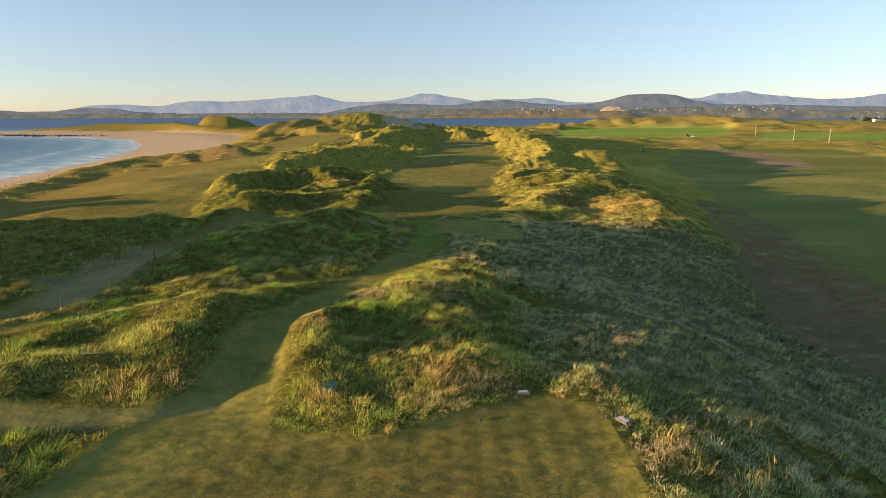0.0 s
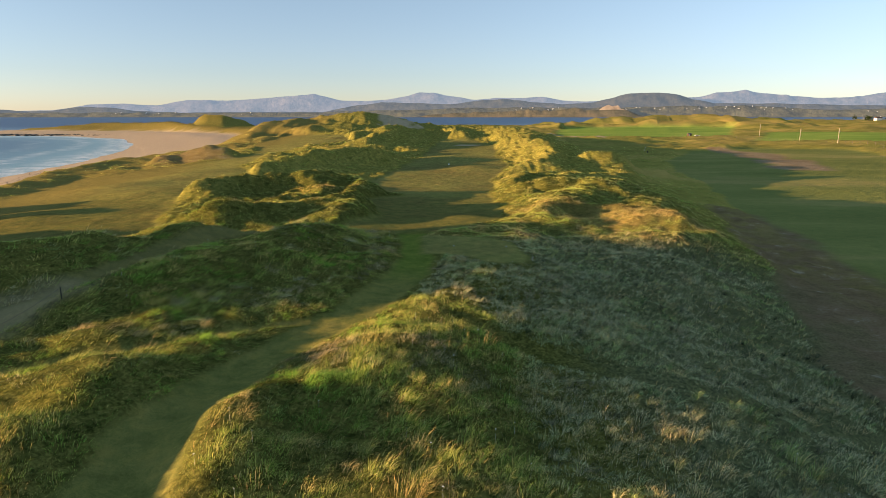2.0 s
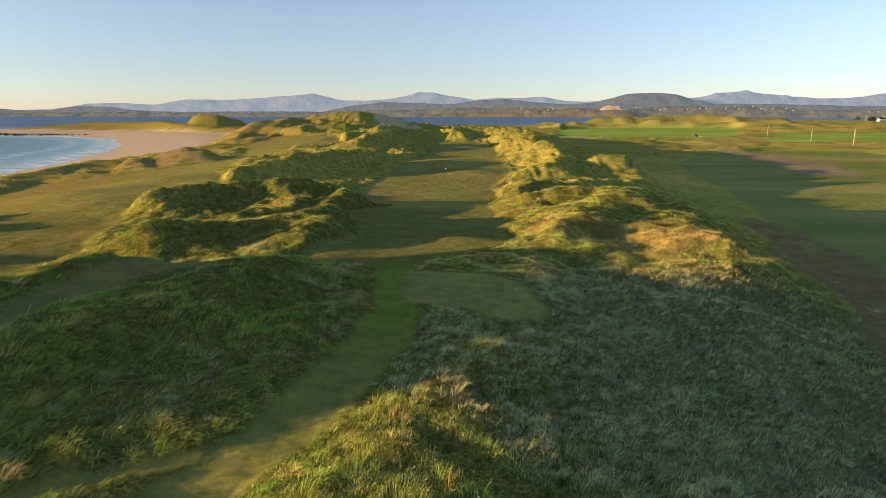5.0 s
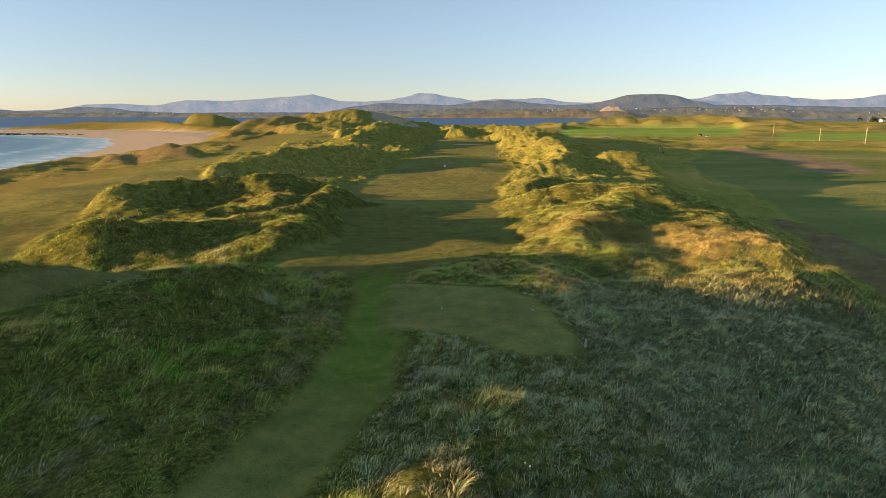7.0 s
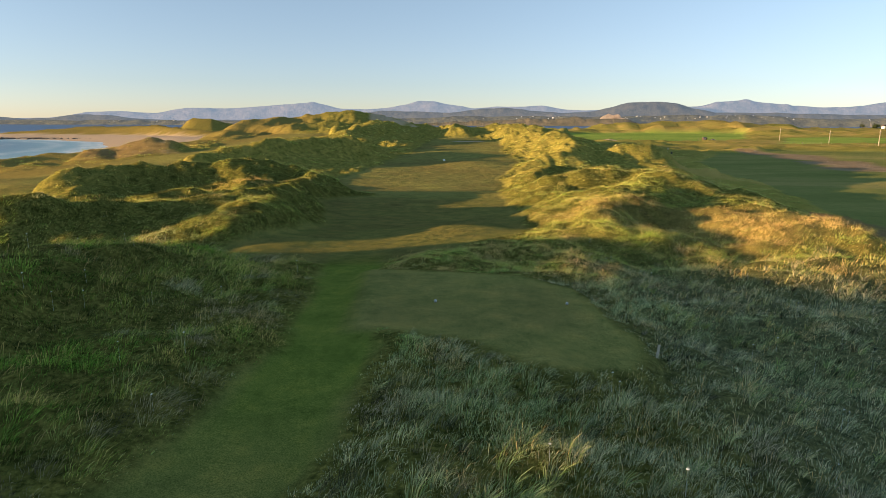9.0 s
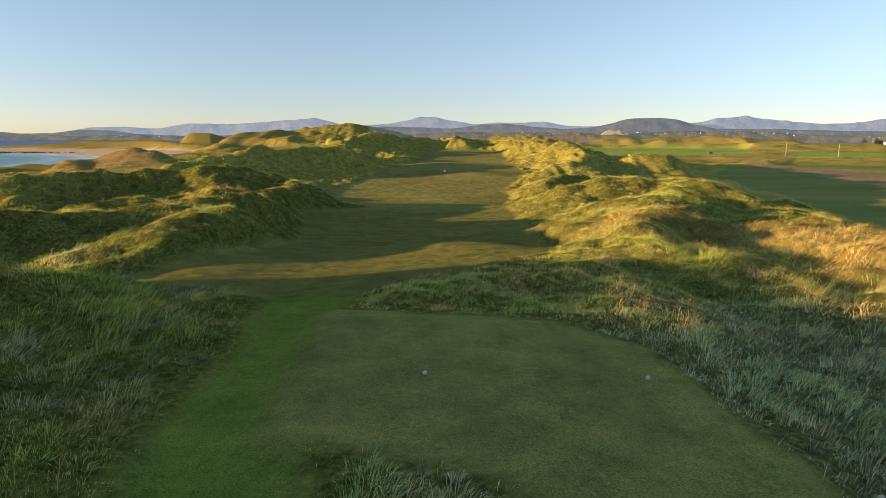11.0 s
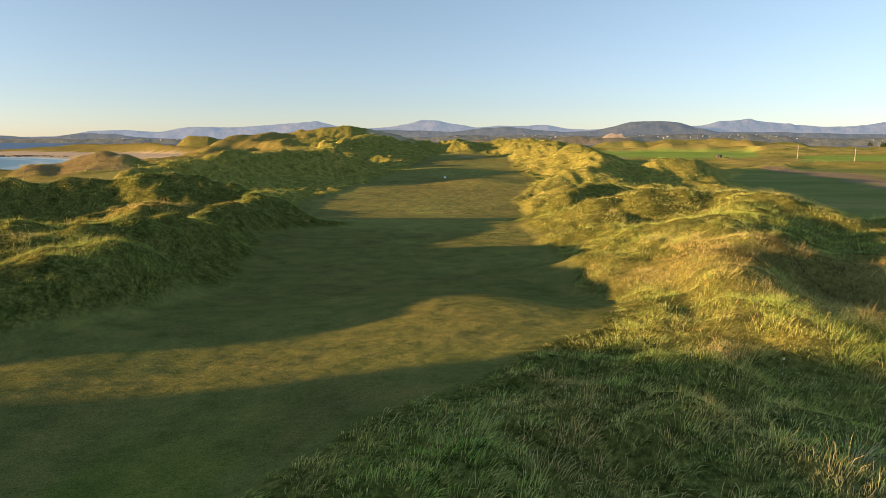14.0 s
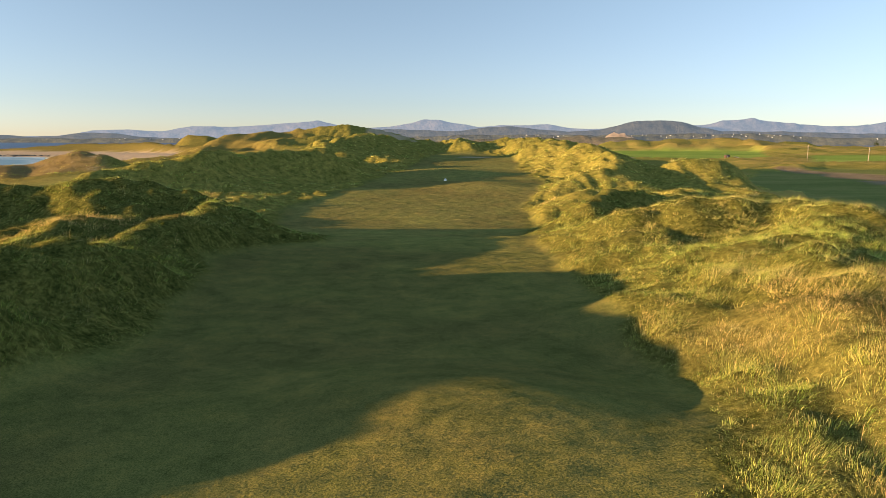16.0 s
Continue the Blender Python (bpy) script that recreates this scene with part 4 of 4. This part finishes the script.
def fountains(name, label, x0, x1, y0, y1, gap_m, blades, tall, wide, seed, reach):
    """Arching tufts of marram, each a spray of long bent blades from one root."""
    rng = np.random.default_rng(seed)
    n = int((x1 - x0) * (y1 - y0) / gap_m ** 2)
    x, y = rng.uniform(x0, x1, n), rng.uniform(y0, y1, n)
    d = nearness(x, y)
    ok = (d > reach[0]) & (d < reach[1]) & (np.abs(x) < 0.8 * y + 2) & (mown_gap(x, y) > 0.5) & (track_gap(x, y) > 0.5) & (inside(x, y, BARE) > 0.5) & (rng.random(n) < marram(x, y))
    x, y = x[ok], y[ok]
    m = len(x)
    size = rng.uniform(0.5, 1.2, m) * (0.8 + 0.25 * grain(x, y, 4, 75))
    ripe = np.clip(0.22 * step(54, 64, y) + 0.55 * grain(x, y, 6, 76) + rng.normal(0, 0.22, m), 0, 1) * (0.3 + 0.7 * step(-0.3, 0.5, grain(x, y, 11, 77)))
    shade = np.clip(rng.normal(0.6, 0.24, m) + 0.2 * grain(x, y, 2.2, 87), 0.05, 1)
    rep = lambda a: np.repeat(a, blades)
    b = m * blades
    ang, out = rng.uniform(0, 2 * np.pi, b), rng.uniform(0.15, 0.75, b)
    bx, by = rep(x) + 0.1 * rep(size) * np.cos(ang), rep(y) + 0.1 * rep(size) * np.sin(ang)
    bz = rep(height(x, y)) - 0.05
    h = tall * rep(size) * rng.uniform(0.55, 1.1, b)
    lean = rep(rng.uniform(0.15, 0.7, m))
    lx, ly = (out * np.cos(ang) + lean) * h, (out * np.sin(ang) + 0.25 * lean * rep(rng.normal(0, 1, m))) * h
    w = wide * rng.uniform(0.6, 1.3, b)
    wx, wy = -w * np.sin(ang + 0.6), w * np.cos(ang + 0.6)
    v = np.empty((b, 7, 3), np.float32)
    for k, (s, f, up) in enumerate(((0, 0.6, 0), (0.32, 1.0, 0.62), (0.8, 0.75, 0.93))):
        px, py, pz = bx + s * lx, by + s * ly, bz + up * h
        v[:, 2 * k] = np.stack([px - f * wx, py - f * wy, pz], 1)
        v[:, 2 * k + 1] = np.stack([px + f * wx, py + f * wy, pz], 1)
    v[:, 6] = np.stack([bx + 1.25 * lx, by + 1.25 * ly, bz + 0.84 * h], 1)
    tris = (np.arange(b)[:, None, None] * 7 + np.array([[0, 1, 3], [0, 3, 2], [2, 3, 5], [2, 5, 4], [4, 5, 6]])[None]).reshape(-1, 3)
    point = lambda a: np.repeat(a, 7)
    ob = array_mesh(name, v.reshape(-1, 3), tris, BLADE, False, {"pale": point(np.clip(rep(0.75 - 0.5 * ripe) + rng.normal(0, 0.2, b), 0, 1)), "fresh": point(rep(0.55 * growth(x, y, rng.random(m))[0]) * rng.uniform(0.2, 1.2, b)), "withered": point(rep(0.35 * (rng.random(m) > 0.82))),
                    "straw": point(np.clip(rep(ripe) * rng.uniform(0.4, 1.2, b), 0, 1)), "tone": point(np.clip(rep(shade) + rng.normal(0, 0.12, b), 0, 1))})
    return tagged(ob, label, "grass", kind="stuff")


fountains("marram_grass", "arching blue-grey marram tufts with pale tips", 0, 28, 18, 84, 0.62, 40, 0.5, 0.0046, 111, (0, 24))
fountains("outer_marram_grass", "blue-grey marram tufts down the outer slope", 4, 50, 18, 96, 0.72, 22, 0.52, 0.011, 112, (23.5, 62))


# ---- things on the course
def tee_marker(x, y, mat, label, group):
    thing = empty("tee_marker", x, y, ground(x, y))
    bm = bmesh.new()
    bmesh.ops.create_uvsphere(bm, u_segments=14, v_segments=10, radius=0.055, matrix=Matrix.Translation((0, 0, 0.07)))
    part("ball", bm, mat, thing)
    part("spike", rod(bmesh.new(), 0, 0, -0.1, 0.03, 0.012, 0.02, 8), DARK, thing)
    return tagged(thing, label, "tee marker", group)


CREAM = plain("cream_paint", (0.42, 0.39, 0.32), 0.6, 0.3, 10, 0.1)
NAVY = plain("navy_paint", (0.02, 0.03, 0.09), 0.35, 0.5, 20)
GREY = plain("grey_paint", (0.42, 0.45, 0.5), 0.4, 0.5, 20)
BROWN = plain("brown_paint", (0.07, 0.04, 0.03), 0.7, 0.3, 4)
GLASS = plain("dark_glass", (0.02, 0.025, 0.03), 0.1, 0.6, 4, 0.1)
tee_marker(1.46, 21.5, NAVY, "dark blue ball marker on the striped tee", "tee markers")
tee_marker(6.44, 21.5, NAVY, "dark blue ball marker on the striped tee", "tee markers")
tee_marker(1.9, 64.3, GREY, "grey ball marker on the raised tee", "tee markers")
tee_marker(6.8, 64.2, GREY, "grey ball marker on the raised tee", "tee markers")


def wild_flowers(label, spots, seed):
    """Flat white flower heads on thin stalks, scattered through the rough."""
    rng = np.random.default_rng(seed)
    verts, faces = [], []
    for x0, x1, y0, y1, n in spots:
        fx, fy = rng.uniform(x0, x1, n), rng.uniform(y0, y1, n)
        fz = height(fx, fy)
        keep = (mown_gap(fx, fy) > 0.6) & (track_gap(fx, fy) > 0.4)
        for x, y, z in zip(fx[keep], fy[keep], fz[keep]):
            top, r, k = z + rng.uniform(0.4, 0.62), rng.uniform(0.014, 0.034), len(verts)
            verts += [(x + r * math.cos(a), y + r * math.sin(a), top + rng.uniform(-0.01, 0.01)) for a in np.linspace(0, 5.5, 8)] + [(x, y, top + 0.02), (x - 0.004, y, z), (x + 0.004, y, z), (x, y, top)]
            faces += [(k + j, k + (j + 1) % 8, k + 8) for j in range(8)] + [(k + 9, k + 10, k + 11)]
    return tagged(array_mesh("wild_flowers", np.array(verts), np.array(faces), WHITE, False), label, "flowers", kind="stuff")


wild_flowers("small white flower heads scattered in the rough", ((2, 16, 26, 58, 60), (-20, -4, 40, 74, 40), (-8, 4, 24, 44, 26), (10, 24, 60, 80, 24)), 41)


def slab(x, y, turn, sx, sy, label):
    thing = empty("stone_slab", x, y, ground(x, y), turn)
    part("stone", box(bmesh.new(), 0, 0, 0.03, sx, sy, 0.14, 0.02), STONE, thing)
    part("plate", box(bmesh.new(), 0, 0, 0.106, sx * 0.7, sy * 0.6, 0.012, 0.004), GREY, thing, "dull metal plate")
    return tagged(thing, label, "stone")


slab(3.45, 23.75, 4, 0.55, 0.28, "flat grey stone set at the tee's edge")
slab(7.05, 21.35, -62, 0.62, 0.34, "grey stone block beside the tee in grass")


def white_post(x, y, lean, tall, label, wide=0.07):
    thing = empty("marker_post", x, y, ground(x, y) - 0.05)
    thing.matrix_basis = thing.matrix_basis @ pose(0, 0, 0, 0, lean, 20)
    bm = box(bmesh.new(), 0, 0, tall / 2, wide * 1.3, wide * 0.6, tall, 0.012)
    part("board", bm, CREAM, thing)
    part("cap", box(bmesh.new(), 0, 0, tall + 0.012, wide * 1.5, wide * 0.8, 0.024, 0.006), CREAM, thing)
    return tagged(thing, label, "post")


white_post(8.55, 59.6, 8, 0.42, "leaning white marker board at the tee's corner")
white_post(-25, 332, 0, 1.1, "white marker post near the far dune", 0.25)


def distance_marker(x, y):
    thing = empty("distance_marker", x, y, ground(x, y))
    bm = bmesh.new()
    bmesh.ops.create_uvsphere(bm, u_segments=14, v_segments=8, radius=0.22, matrix=Matrix.Translation((0, 0, 0.16)) @ Matrix.Diagonal((1, 1, 0.9, 1)))
    part("dome", bm, WHITE, thing)
    part("disc", rod(bmesh.new(), 0, 0, -0.03, 0.03, 0.27, 0.26, 18), WHITE, thing)
    return tagged(thing, "white dome marker on the middle fairway", "marker")


distance_marker(2.6, 170)


def litter_bin(x, y):
    thing = empty("litter_bin", x, y, ground(x, y) - 0.02, 12)
    part("body", rod(bmesh.new(), 0, 0, 0.12, 0.95, 0.26, 0.3, 14), DARK, thing)
    part("rim", rod(bmesh.new(), 0, 0, 0.95, 1.02, 0.33, 0.32, 14), DARK, thing)
    part("post", box(bmesh.new(), 0, 0.36, 0.62, 0.09, 0.09, 1.24, 0.01), WOOD, thing)
    return tagged(thing, "dark litter bin on a post beside low turf", "bin")


def flag_stick(x, y, tall):
    thing = empty("flag_stick", x, y, ground(x, y) - 0.02)
    part("stick", rod(bmesh.new(), 0, 0, 0, tall, 0.03, 0.022, 8), WHITE, thing)
    bm = bmesh.new()
    rows = [[bm.verts.new((0.02 + 0.11 * k, 0.04 * math.sin(1.9 * k) + dy, tall - 0.02 - drop - 0.012 * k)) for k in range(6)] for dy, drop in ((0.008, 0), (0.008, 0.36), (-0.008, 0.36), (-0.008, 0))]
    for r0, r1 in zip(rows, rows[1:] + rows[:1]):
        for k in range(5):
            bm.faces.new((r0[k], r0[k + 1], r1[k + 1], r1[k]))
    part("flag", bm, CREAM, thing, "small pale flag")
    return tagged(thing, "thin white flag stick standing on low turf", "flag")


litter_bin(95.5, 289)
flag_stick(98.5, 302, 2.0)


def slatted_box(x, y):
    thing = empty("slatted_box", x, y, ground(x, y) - 0.15, 8)
    part("body", box(bmesh.new(), 0, 0, 0.18, 0.46, 0.3, 0.34, 0.02), TEAL, thing)
    for k in range(2):
        part("slat", box(bmesh.new(), 0, -0.1 + 0.2 * k, 0.39 + 0.05 * k, 0.5, 0.12, 0.03, 0.008), TEAL, thing)
    return tagged(thing, "teal slatted box half hidden in rough grass", "box")


slatted_box(-4.78, 23.4)

stakes = [(-21.6, 43.6, 0.75), (-22.3, 38.6, 0.7), (-22.6, 33.9, 0.75)]
rope_fence = empty("rope_fence", -23.6, 38.6, 0)
for sx, sy, tall in stakes:
    g = ground(sx, sy)
    part("stake", rod(bmesh.new(), sx + 23.6, sy - 38.6, g - 0.2, g + tall, 0.04, 0.03, 8, (0.02, 0.01)), DARK, rope_fence)
for (ax, ay, ah), (bx, by, bh) in zip(stakes[:-1], stakes[1:]):
    curve = []
    for s in np.linspace(0, 1, 9):
        za, zb = ground(ax, ay) + ah - 0.06, ground(bx, by) + bh - 0.06
        curve.append((ax + (bx - ax) * s + 23.6, ay + (by - ay) * s - 38.6, za + (zb - za) * s - 0.5 * s * (1 - s)))
    bm = bmesh.new()
    rings = [[bm.verts.new((p[0] + 0.012 * math.cos(a), p[1], p[2] + 0.012 * math.sin(a))) for a in (0.5, 2.6, 4.7)] for p in curve]
    for r0, r1 in zip(rings[:-1], rings[1:]):
        for k in range(3):
            bm.faces.new((r0[k], r0[(k + 1) % 3], r1[(k + 1) % 3], r1[k]))
    part("rope", bm, WOOD, rope_fence, "thin pale rope")
tagged(rope_fence, "dark stakes with thin rope beside a worn path", "fence")


# ---- dark reef by the beach
rng = np.random.default_rng(31)
pts, tris = [], []
for k in range(170):
    u = rng.random()
    cx, cy = -520 + 170 * u + rng.normal(0, 6), 668 - 22 * u + rng.normal(0, 7)
    r, ring = rng.uniform(1.5, 5) * (1.2 - 0.6 * u), len(pts)
    pts += [(cx + r * math.cos(a) * rng.uniform(0.7, 1.2), cy + r * math.sin(a) * rng.uniform(0.7, 1.2), -0.4) for a in np.linspace(0, 5.4, 7)]
    pts += [(cx + 0.5 * r * math.cos(a), cy + 0.5 * r * math.sin(a), rng.uniform(0.5, 1.6)) for a in np.linspace(0, 5.4, 7)]
    for j in range(7):
        n = (j + 1) % 7
        tris += [(ring + j, ring + n, ring + 7 + n), (ring + j, ring + 7 + n, ring + 7 + j)]
    tris += [(ring + 7, ring + 7 + j, ring + 8 + j) for j in range(1, 6)]
tagged(array_mesh("reef", np.array(pts), np.array(tris), DARK, False), "low black rocks of a reef at the water's edge", "rocks", kind="stuff")

# ---- poles, fences, hut and car on the plain
def utility_pole(x, y, tall):
    thing = empty("utility_pole", x, y, ground(x, y) - 0.3, 25)
    part("shaft", rod(bmesh.new(), 0, 0, 0, tall + 0.3, 0.2, 0.14, 12), POLE, thing)
    part("crossarm", box(bmesh.new(), 0, -0.12, tall - 1.4, 1.6, 0.14, 0.16, 0.02), POLE, thing)
    for k in (-0.6, 0, 0.6):
        part("insulator", rod(bmesh.new(), k, -0.12, tall - 1.32, tall - 1.0, 0.07, 0.05, 8), GREY, thing)
    return tagged(thing, "tall bleached wooden pole standing on the plain", "utility pole", "poles over the plain")


for px, py, tall in ((216, 340, 8.2), (238, 413, 8.6), (262, 511, 9.4)):
    utility_pole(px, py, tall)
for px, py, tall in ((968, 1420, 13), (985, 1440, 15)):
    utility_pole(px, py, tall)


def fence(name, line, gap_m, tall, label, thick=0.06):
    thing = empty(name, line[0][0], line[0][1], 0)
    spots = []
    for p, q in zip(line[:-1], line[1:]):
        n = max(1, int(math.hypot(q[0] - p[0], q[1] - p[1]) / gap_m))
        spots += [(p[0] + (q[0] - p[0]) * k / n, p[1] + (q[1] - p[1]) * k / n) for k in range(n)]
    spots.append(line[-1])
    ox, oy = line[0]
    tops = []
    for sx, sy in spots:
        g, h = ground(sx, sy), tall * random.uniform(0.85, 1.1)
        part("post", rod(bmesh.new(), sx - ox, sy - oy, g - 0.2, g + h, thick, thick * 0.85, 7), WOOD, thing)
        tops.append((sx - ox, sy - oy, g))
    for level in (0.45, 0.85):
        bm = bmesh.new()
        rings = [[bm.verts.new((p[0], p[1] + dy, p[2] + tall * level + dz)) for dy, dz in ((-0.012, 0), (0.012, 0), (0, 0.02))] for p in tops]
        for r0, r1 in zip(rings[:-1], rings[1:]):
            for k in range(3):
                bm.faces.new((r0[k], r0[(k + 1) % 3], r1[(k + 1) % 3], r1[k]))
        part("wire", bm, WOOD, thing)
    return tagged(thing, label, "fence")


fence("beach_fence", [(-94, 118), (-104, 150), (-108, 185), (-106, 220), (-108, 262), (-114, 300)], 4.5, 1.2, "weathered post and wire fence above the beach", 0.05)
fence("field_fence", [(97, 480), (140, 486), (175, 492), (232, 470), (244, 400), (230, 312)], 7.5, 1.3, "grey wooden post and wire fence on the plain", 0.1)


def hut(x, y):
    thing = empty("hut", x, y, ground(x, y) - 0.05, 20)
    part("wall", box(bmesh.new(), 0, 0, 1.15, 3.0, 2.2, 2.3, 0.03), BROWN, thing)
    bm = bmesh.new()
    v = [bm.verts.new(p) for p in ((-1.7, -1.3, 2.28), (1.7, -1.3, 2.28), (1.7, 1.3, 2.28), (-1.7, 1.3, 2.28), (-1.7, 0, 2.85), (1.7, 0, 2.85))]
    for f in ((0, 1, 5, 4), (2, 3, 4, 5), (0, 4, 3), (1, 2, 5), (0, 3, 2, 1)):
        bm.faces.new([v[k] for k in f])
    part("roof", bm, SLATE, thing)
    part("door", box(bmesh.new(), -0.6, -1.12, 1.0, 0.8, 0.06, 1.9, 0.01), WHITE, thing, "pale door")
    return tagged(thing, "small dark brown wooden hut on the plain", "hut")


def car(x, y):
    thing = empty("car", x, y, ground(x, y), 8)
    bm = box(bmesh.new(), 0, 0, 0.68, 4.4, 1.75, 0.7, 0.14)
    part("body", bm, WHITE, thing)
    bm = bmesh.new()
    v = [bm.verts.new(p) for p in ((-1.7, -0.8, 1.0), (1.1, -0.8, 1.0), (1.1, 0.8, 1.0), (-1.7, 0.8, 1.0), (-1.3, -0.68, 1.52), (0.4, -0.68, 1.52), (0.4, 0.68, 1.52), (-1.3, 0.68, 1.52))]
    for f in ((0, 1, 5, 4), (1, 2, 6, 5), (2, 3, 7, 6), (3, 0, 4, 7), (4, 5, 6, 7)):
        bm.faces.new([v[k] for k in f])
    part("cabin", bm, GLASS, thing, "dark glazed cabin")
    part("roof_panel", box(bmesh.new(), -0.45, 0, 1.54, 1.75, 1.4, 0.05, 0.02), WHITE, thing)
    for wx in (-1.4, 1.4):
        for wy in (-0.8, 0.8):
            bm = bmesh.new()
            bmesh.ops.create_cone(bm, cap_ends=True, segments=16, radius1=0.33, radius2=0.33, depth=0.2, matrix=Matrix.Translation((wx, wy, 0.33)) @ Matrix.Rotation(radians(90), 4, "X"))
            wheel = part("wheel", bm, DARK, thing)
    return tagged(thing, "white parked car beside a small hut", "car")


hut(203, 508)
car(209.5, 508)


# ---- far houses and trees
def house(x, y, z, turn, size, roof_mat, label):
    thing = empty("house", x, y, z, turn)
    w, d, h = 12 * size, 7 * size, 4.4 * size
    part("wall", box(bmesh.new(), 0, 0, h / 2 - 1, w, d, h + 2), WHITE, thing)
    bm = bmesh.new()
    v = [bm.verts.new(p) for p in ((-w / 2 - 0.4, -d / 2 - 0.4, h), (w / 2 + 0.4, -d / 2 - 0.4, h), (w / 2 + 0.4, d / 2 + 0.4, h), (-w / 2 - 0.4, d / 2 + 0.4, h), (-w / 2 - 0.4, 0, h + 3 * size), (w / 2 + 0.4, 0, h + 3 * size))]
    for f in ((0, 1, 5, 4), (2, 3, 4, 5), (0, 4, 3), (1, 2, 5), (0, 3, 2, 1)):
        bm.faces.new([v[k] for k in f])
    roof = part("roof", bm, roof_mat, thing)
    part("chimney", box(bmesh.new(), w / 2 - 1.2 * size, 0, h + 3 * size, 1.2 * size, 1.2 * size, 2 * size), WHITE, roof)
    return tagged(thing, label, "house", "houses across the bay")


rng = np.random.default_rng(7)
for lo, hi, n in ((-0.57, -0.44, 8), (-0.33, -0.28, 3), (0.06, 0.2, 9), (0.3, 0.44, 12), (0.44, 0.58, 14), (0.7, 0.76, 6)):
    for k in range(n):
        u, v = rng.uniform(lo, hi), rng.uniform(0.35, 0.85)
        top = hill_top(SHORE_CREST, np.array([u]), 63, 0.001, 4450)[0]
        house(u * 4450, 4450 + 100 * v, top * math.sin(v * math.pi / 2) ** 0.8 - 3, rng.uniform(-40, 40), rng.uniform(0.38, 0.66), SLATE, "white far house with a slate roof")

LEAF = plain("dark_leaves", (0.03, 0.045, 0.015), 0.8, 0.15, 0.6, 0.4)


def tree(x, y, tall, seed):
    rng = np.random.default_rng(seed)
    thing = empty("tree", x, y, ground(x, y) - 0.3)
    part("trunk", rod(bmesh.new(), 0, 0, 0, tall * 0.55, tall * 0.04, tall * 0.02, 8), WOOD, thing)
    c = rng.normal(0, 1, (14, 3)) * np.array((0.26, 0.26, 0.14)) * tall + np.array((0, 0, 0.6 * tall))
    p = c[rng.integers(0, 14, 700)] + rng.normal(0, 0.085 * tall, (700, 3))
    a, b = rng.normal(0, 1, (700, 3)), rng.normal(0, 1, (700, 3))
    a, b = a / np.linalg.norm(a, axis=1)[:, None] * tall * 0.05, b / np.linalg.norm(b, axis=1)[:, None] * tall * 0.05
    v = np.stack([p - a, p + b, p + a, p - b], 1).reshape(-1, 3)
    crown = array_mesh("crown", v, np.arange(2800).reshape(700, 4), LEAF, False)
    crown.parent = thing
    return tagged(thing, "dark wind-bent tree by the far houses", "tree", "trees by the lagoon")


for k, (tx, ty, tall) in enumerate(((985, 1470, 11), (1005, 1450, 14), (1025, 1480, 13), (1048, 1440, 15), (1075, 1470, 13), (1100, 1450, 16), (1125, 1480, 17), (1150, 1460, 18))):
    tree(tx, ty, tall, 200 + k)
house(1062, 1500, ground(1062, 1500), 12, 1.3, BROWN, "white house with a reddish roof among trees")
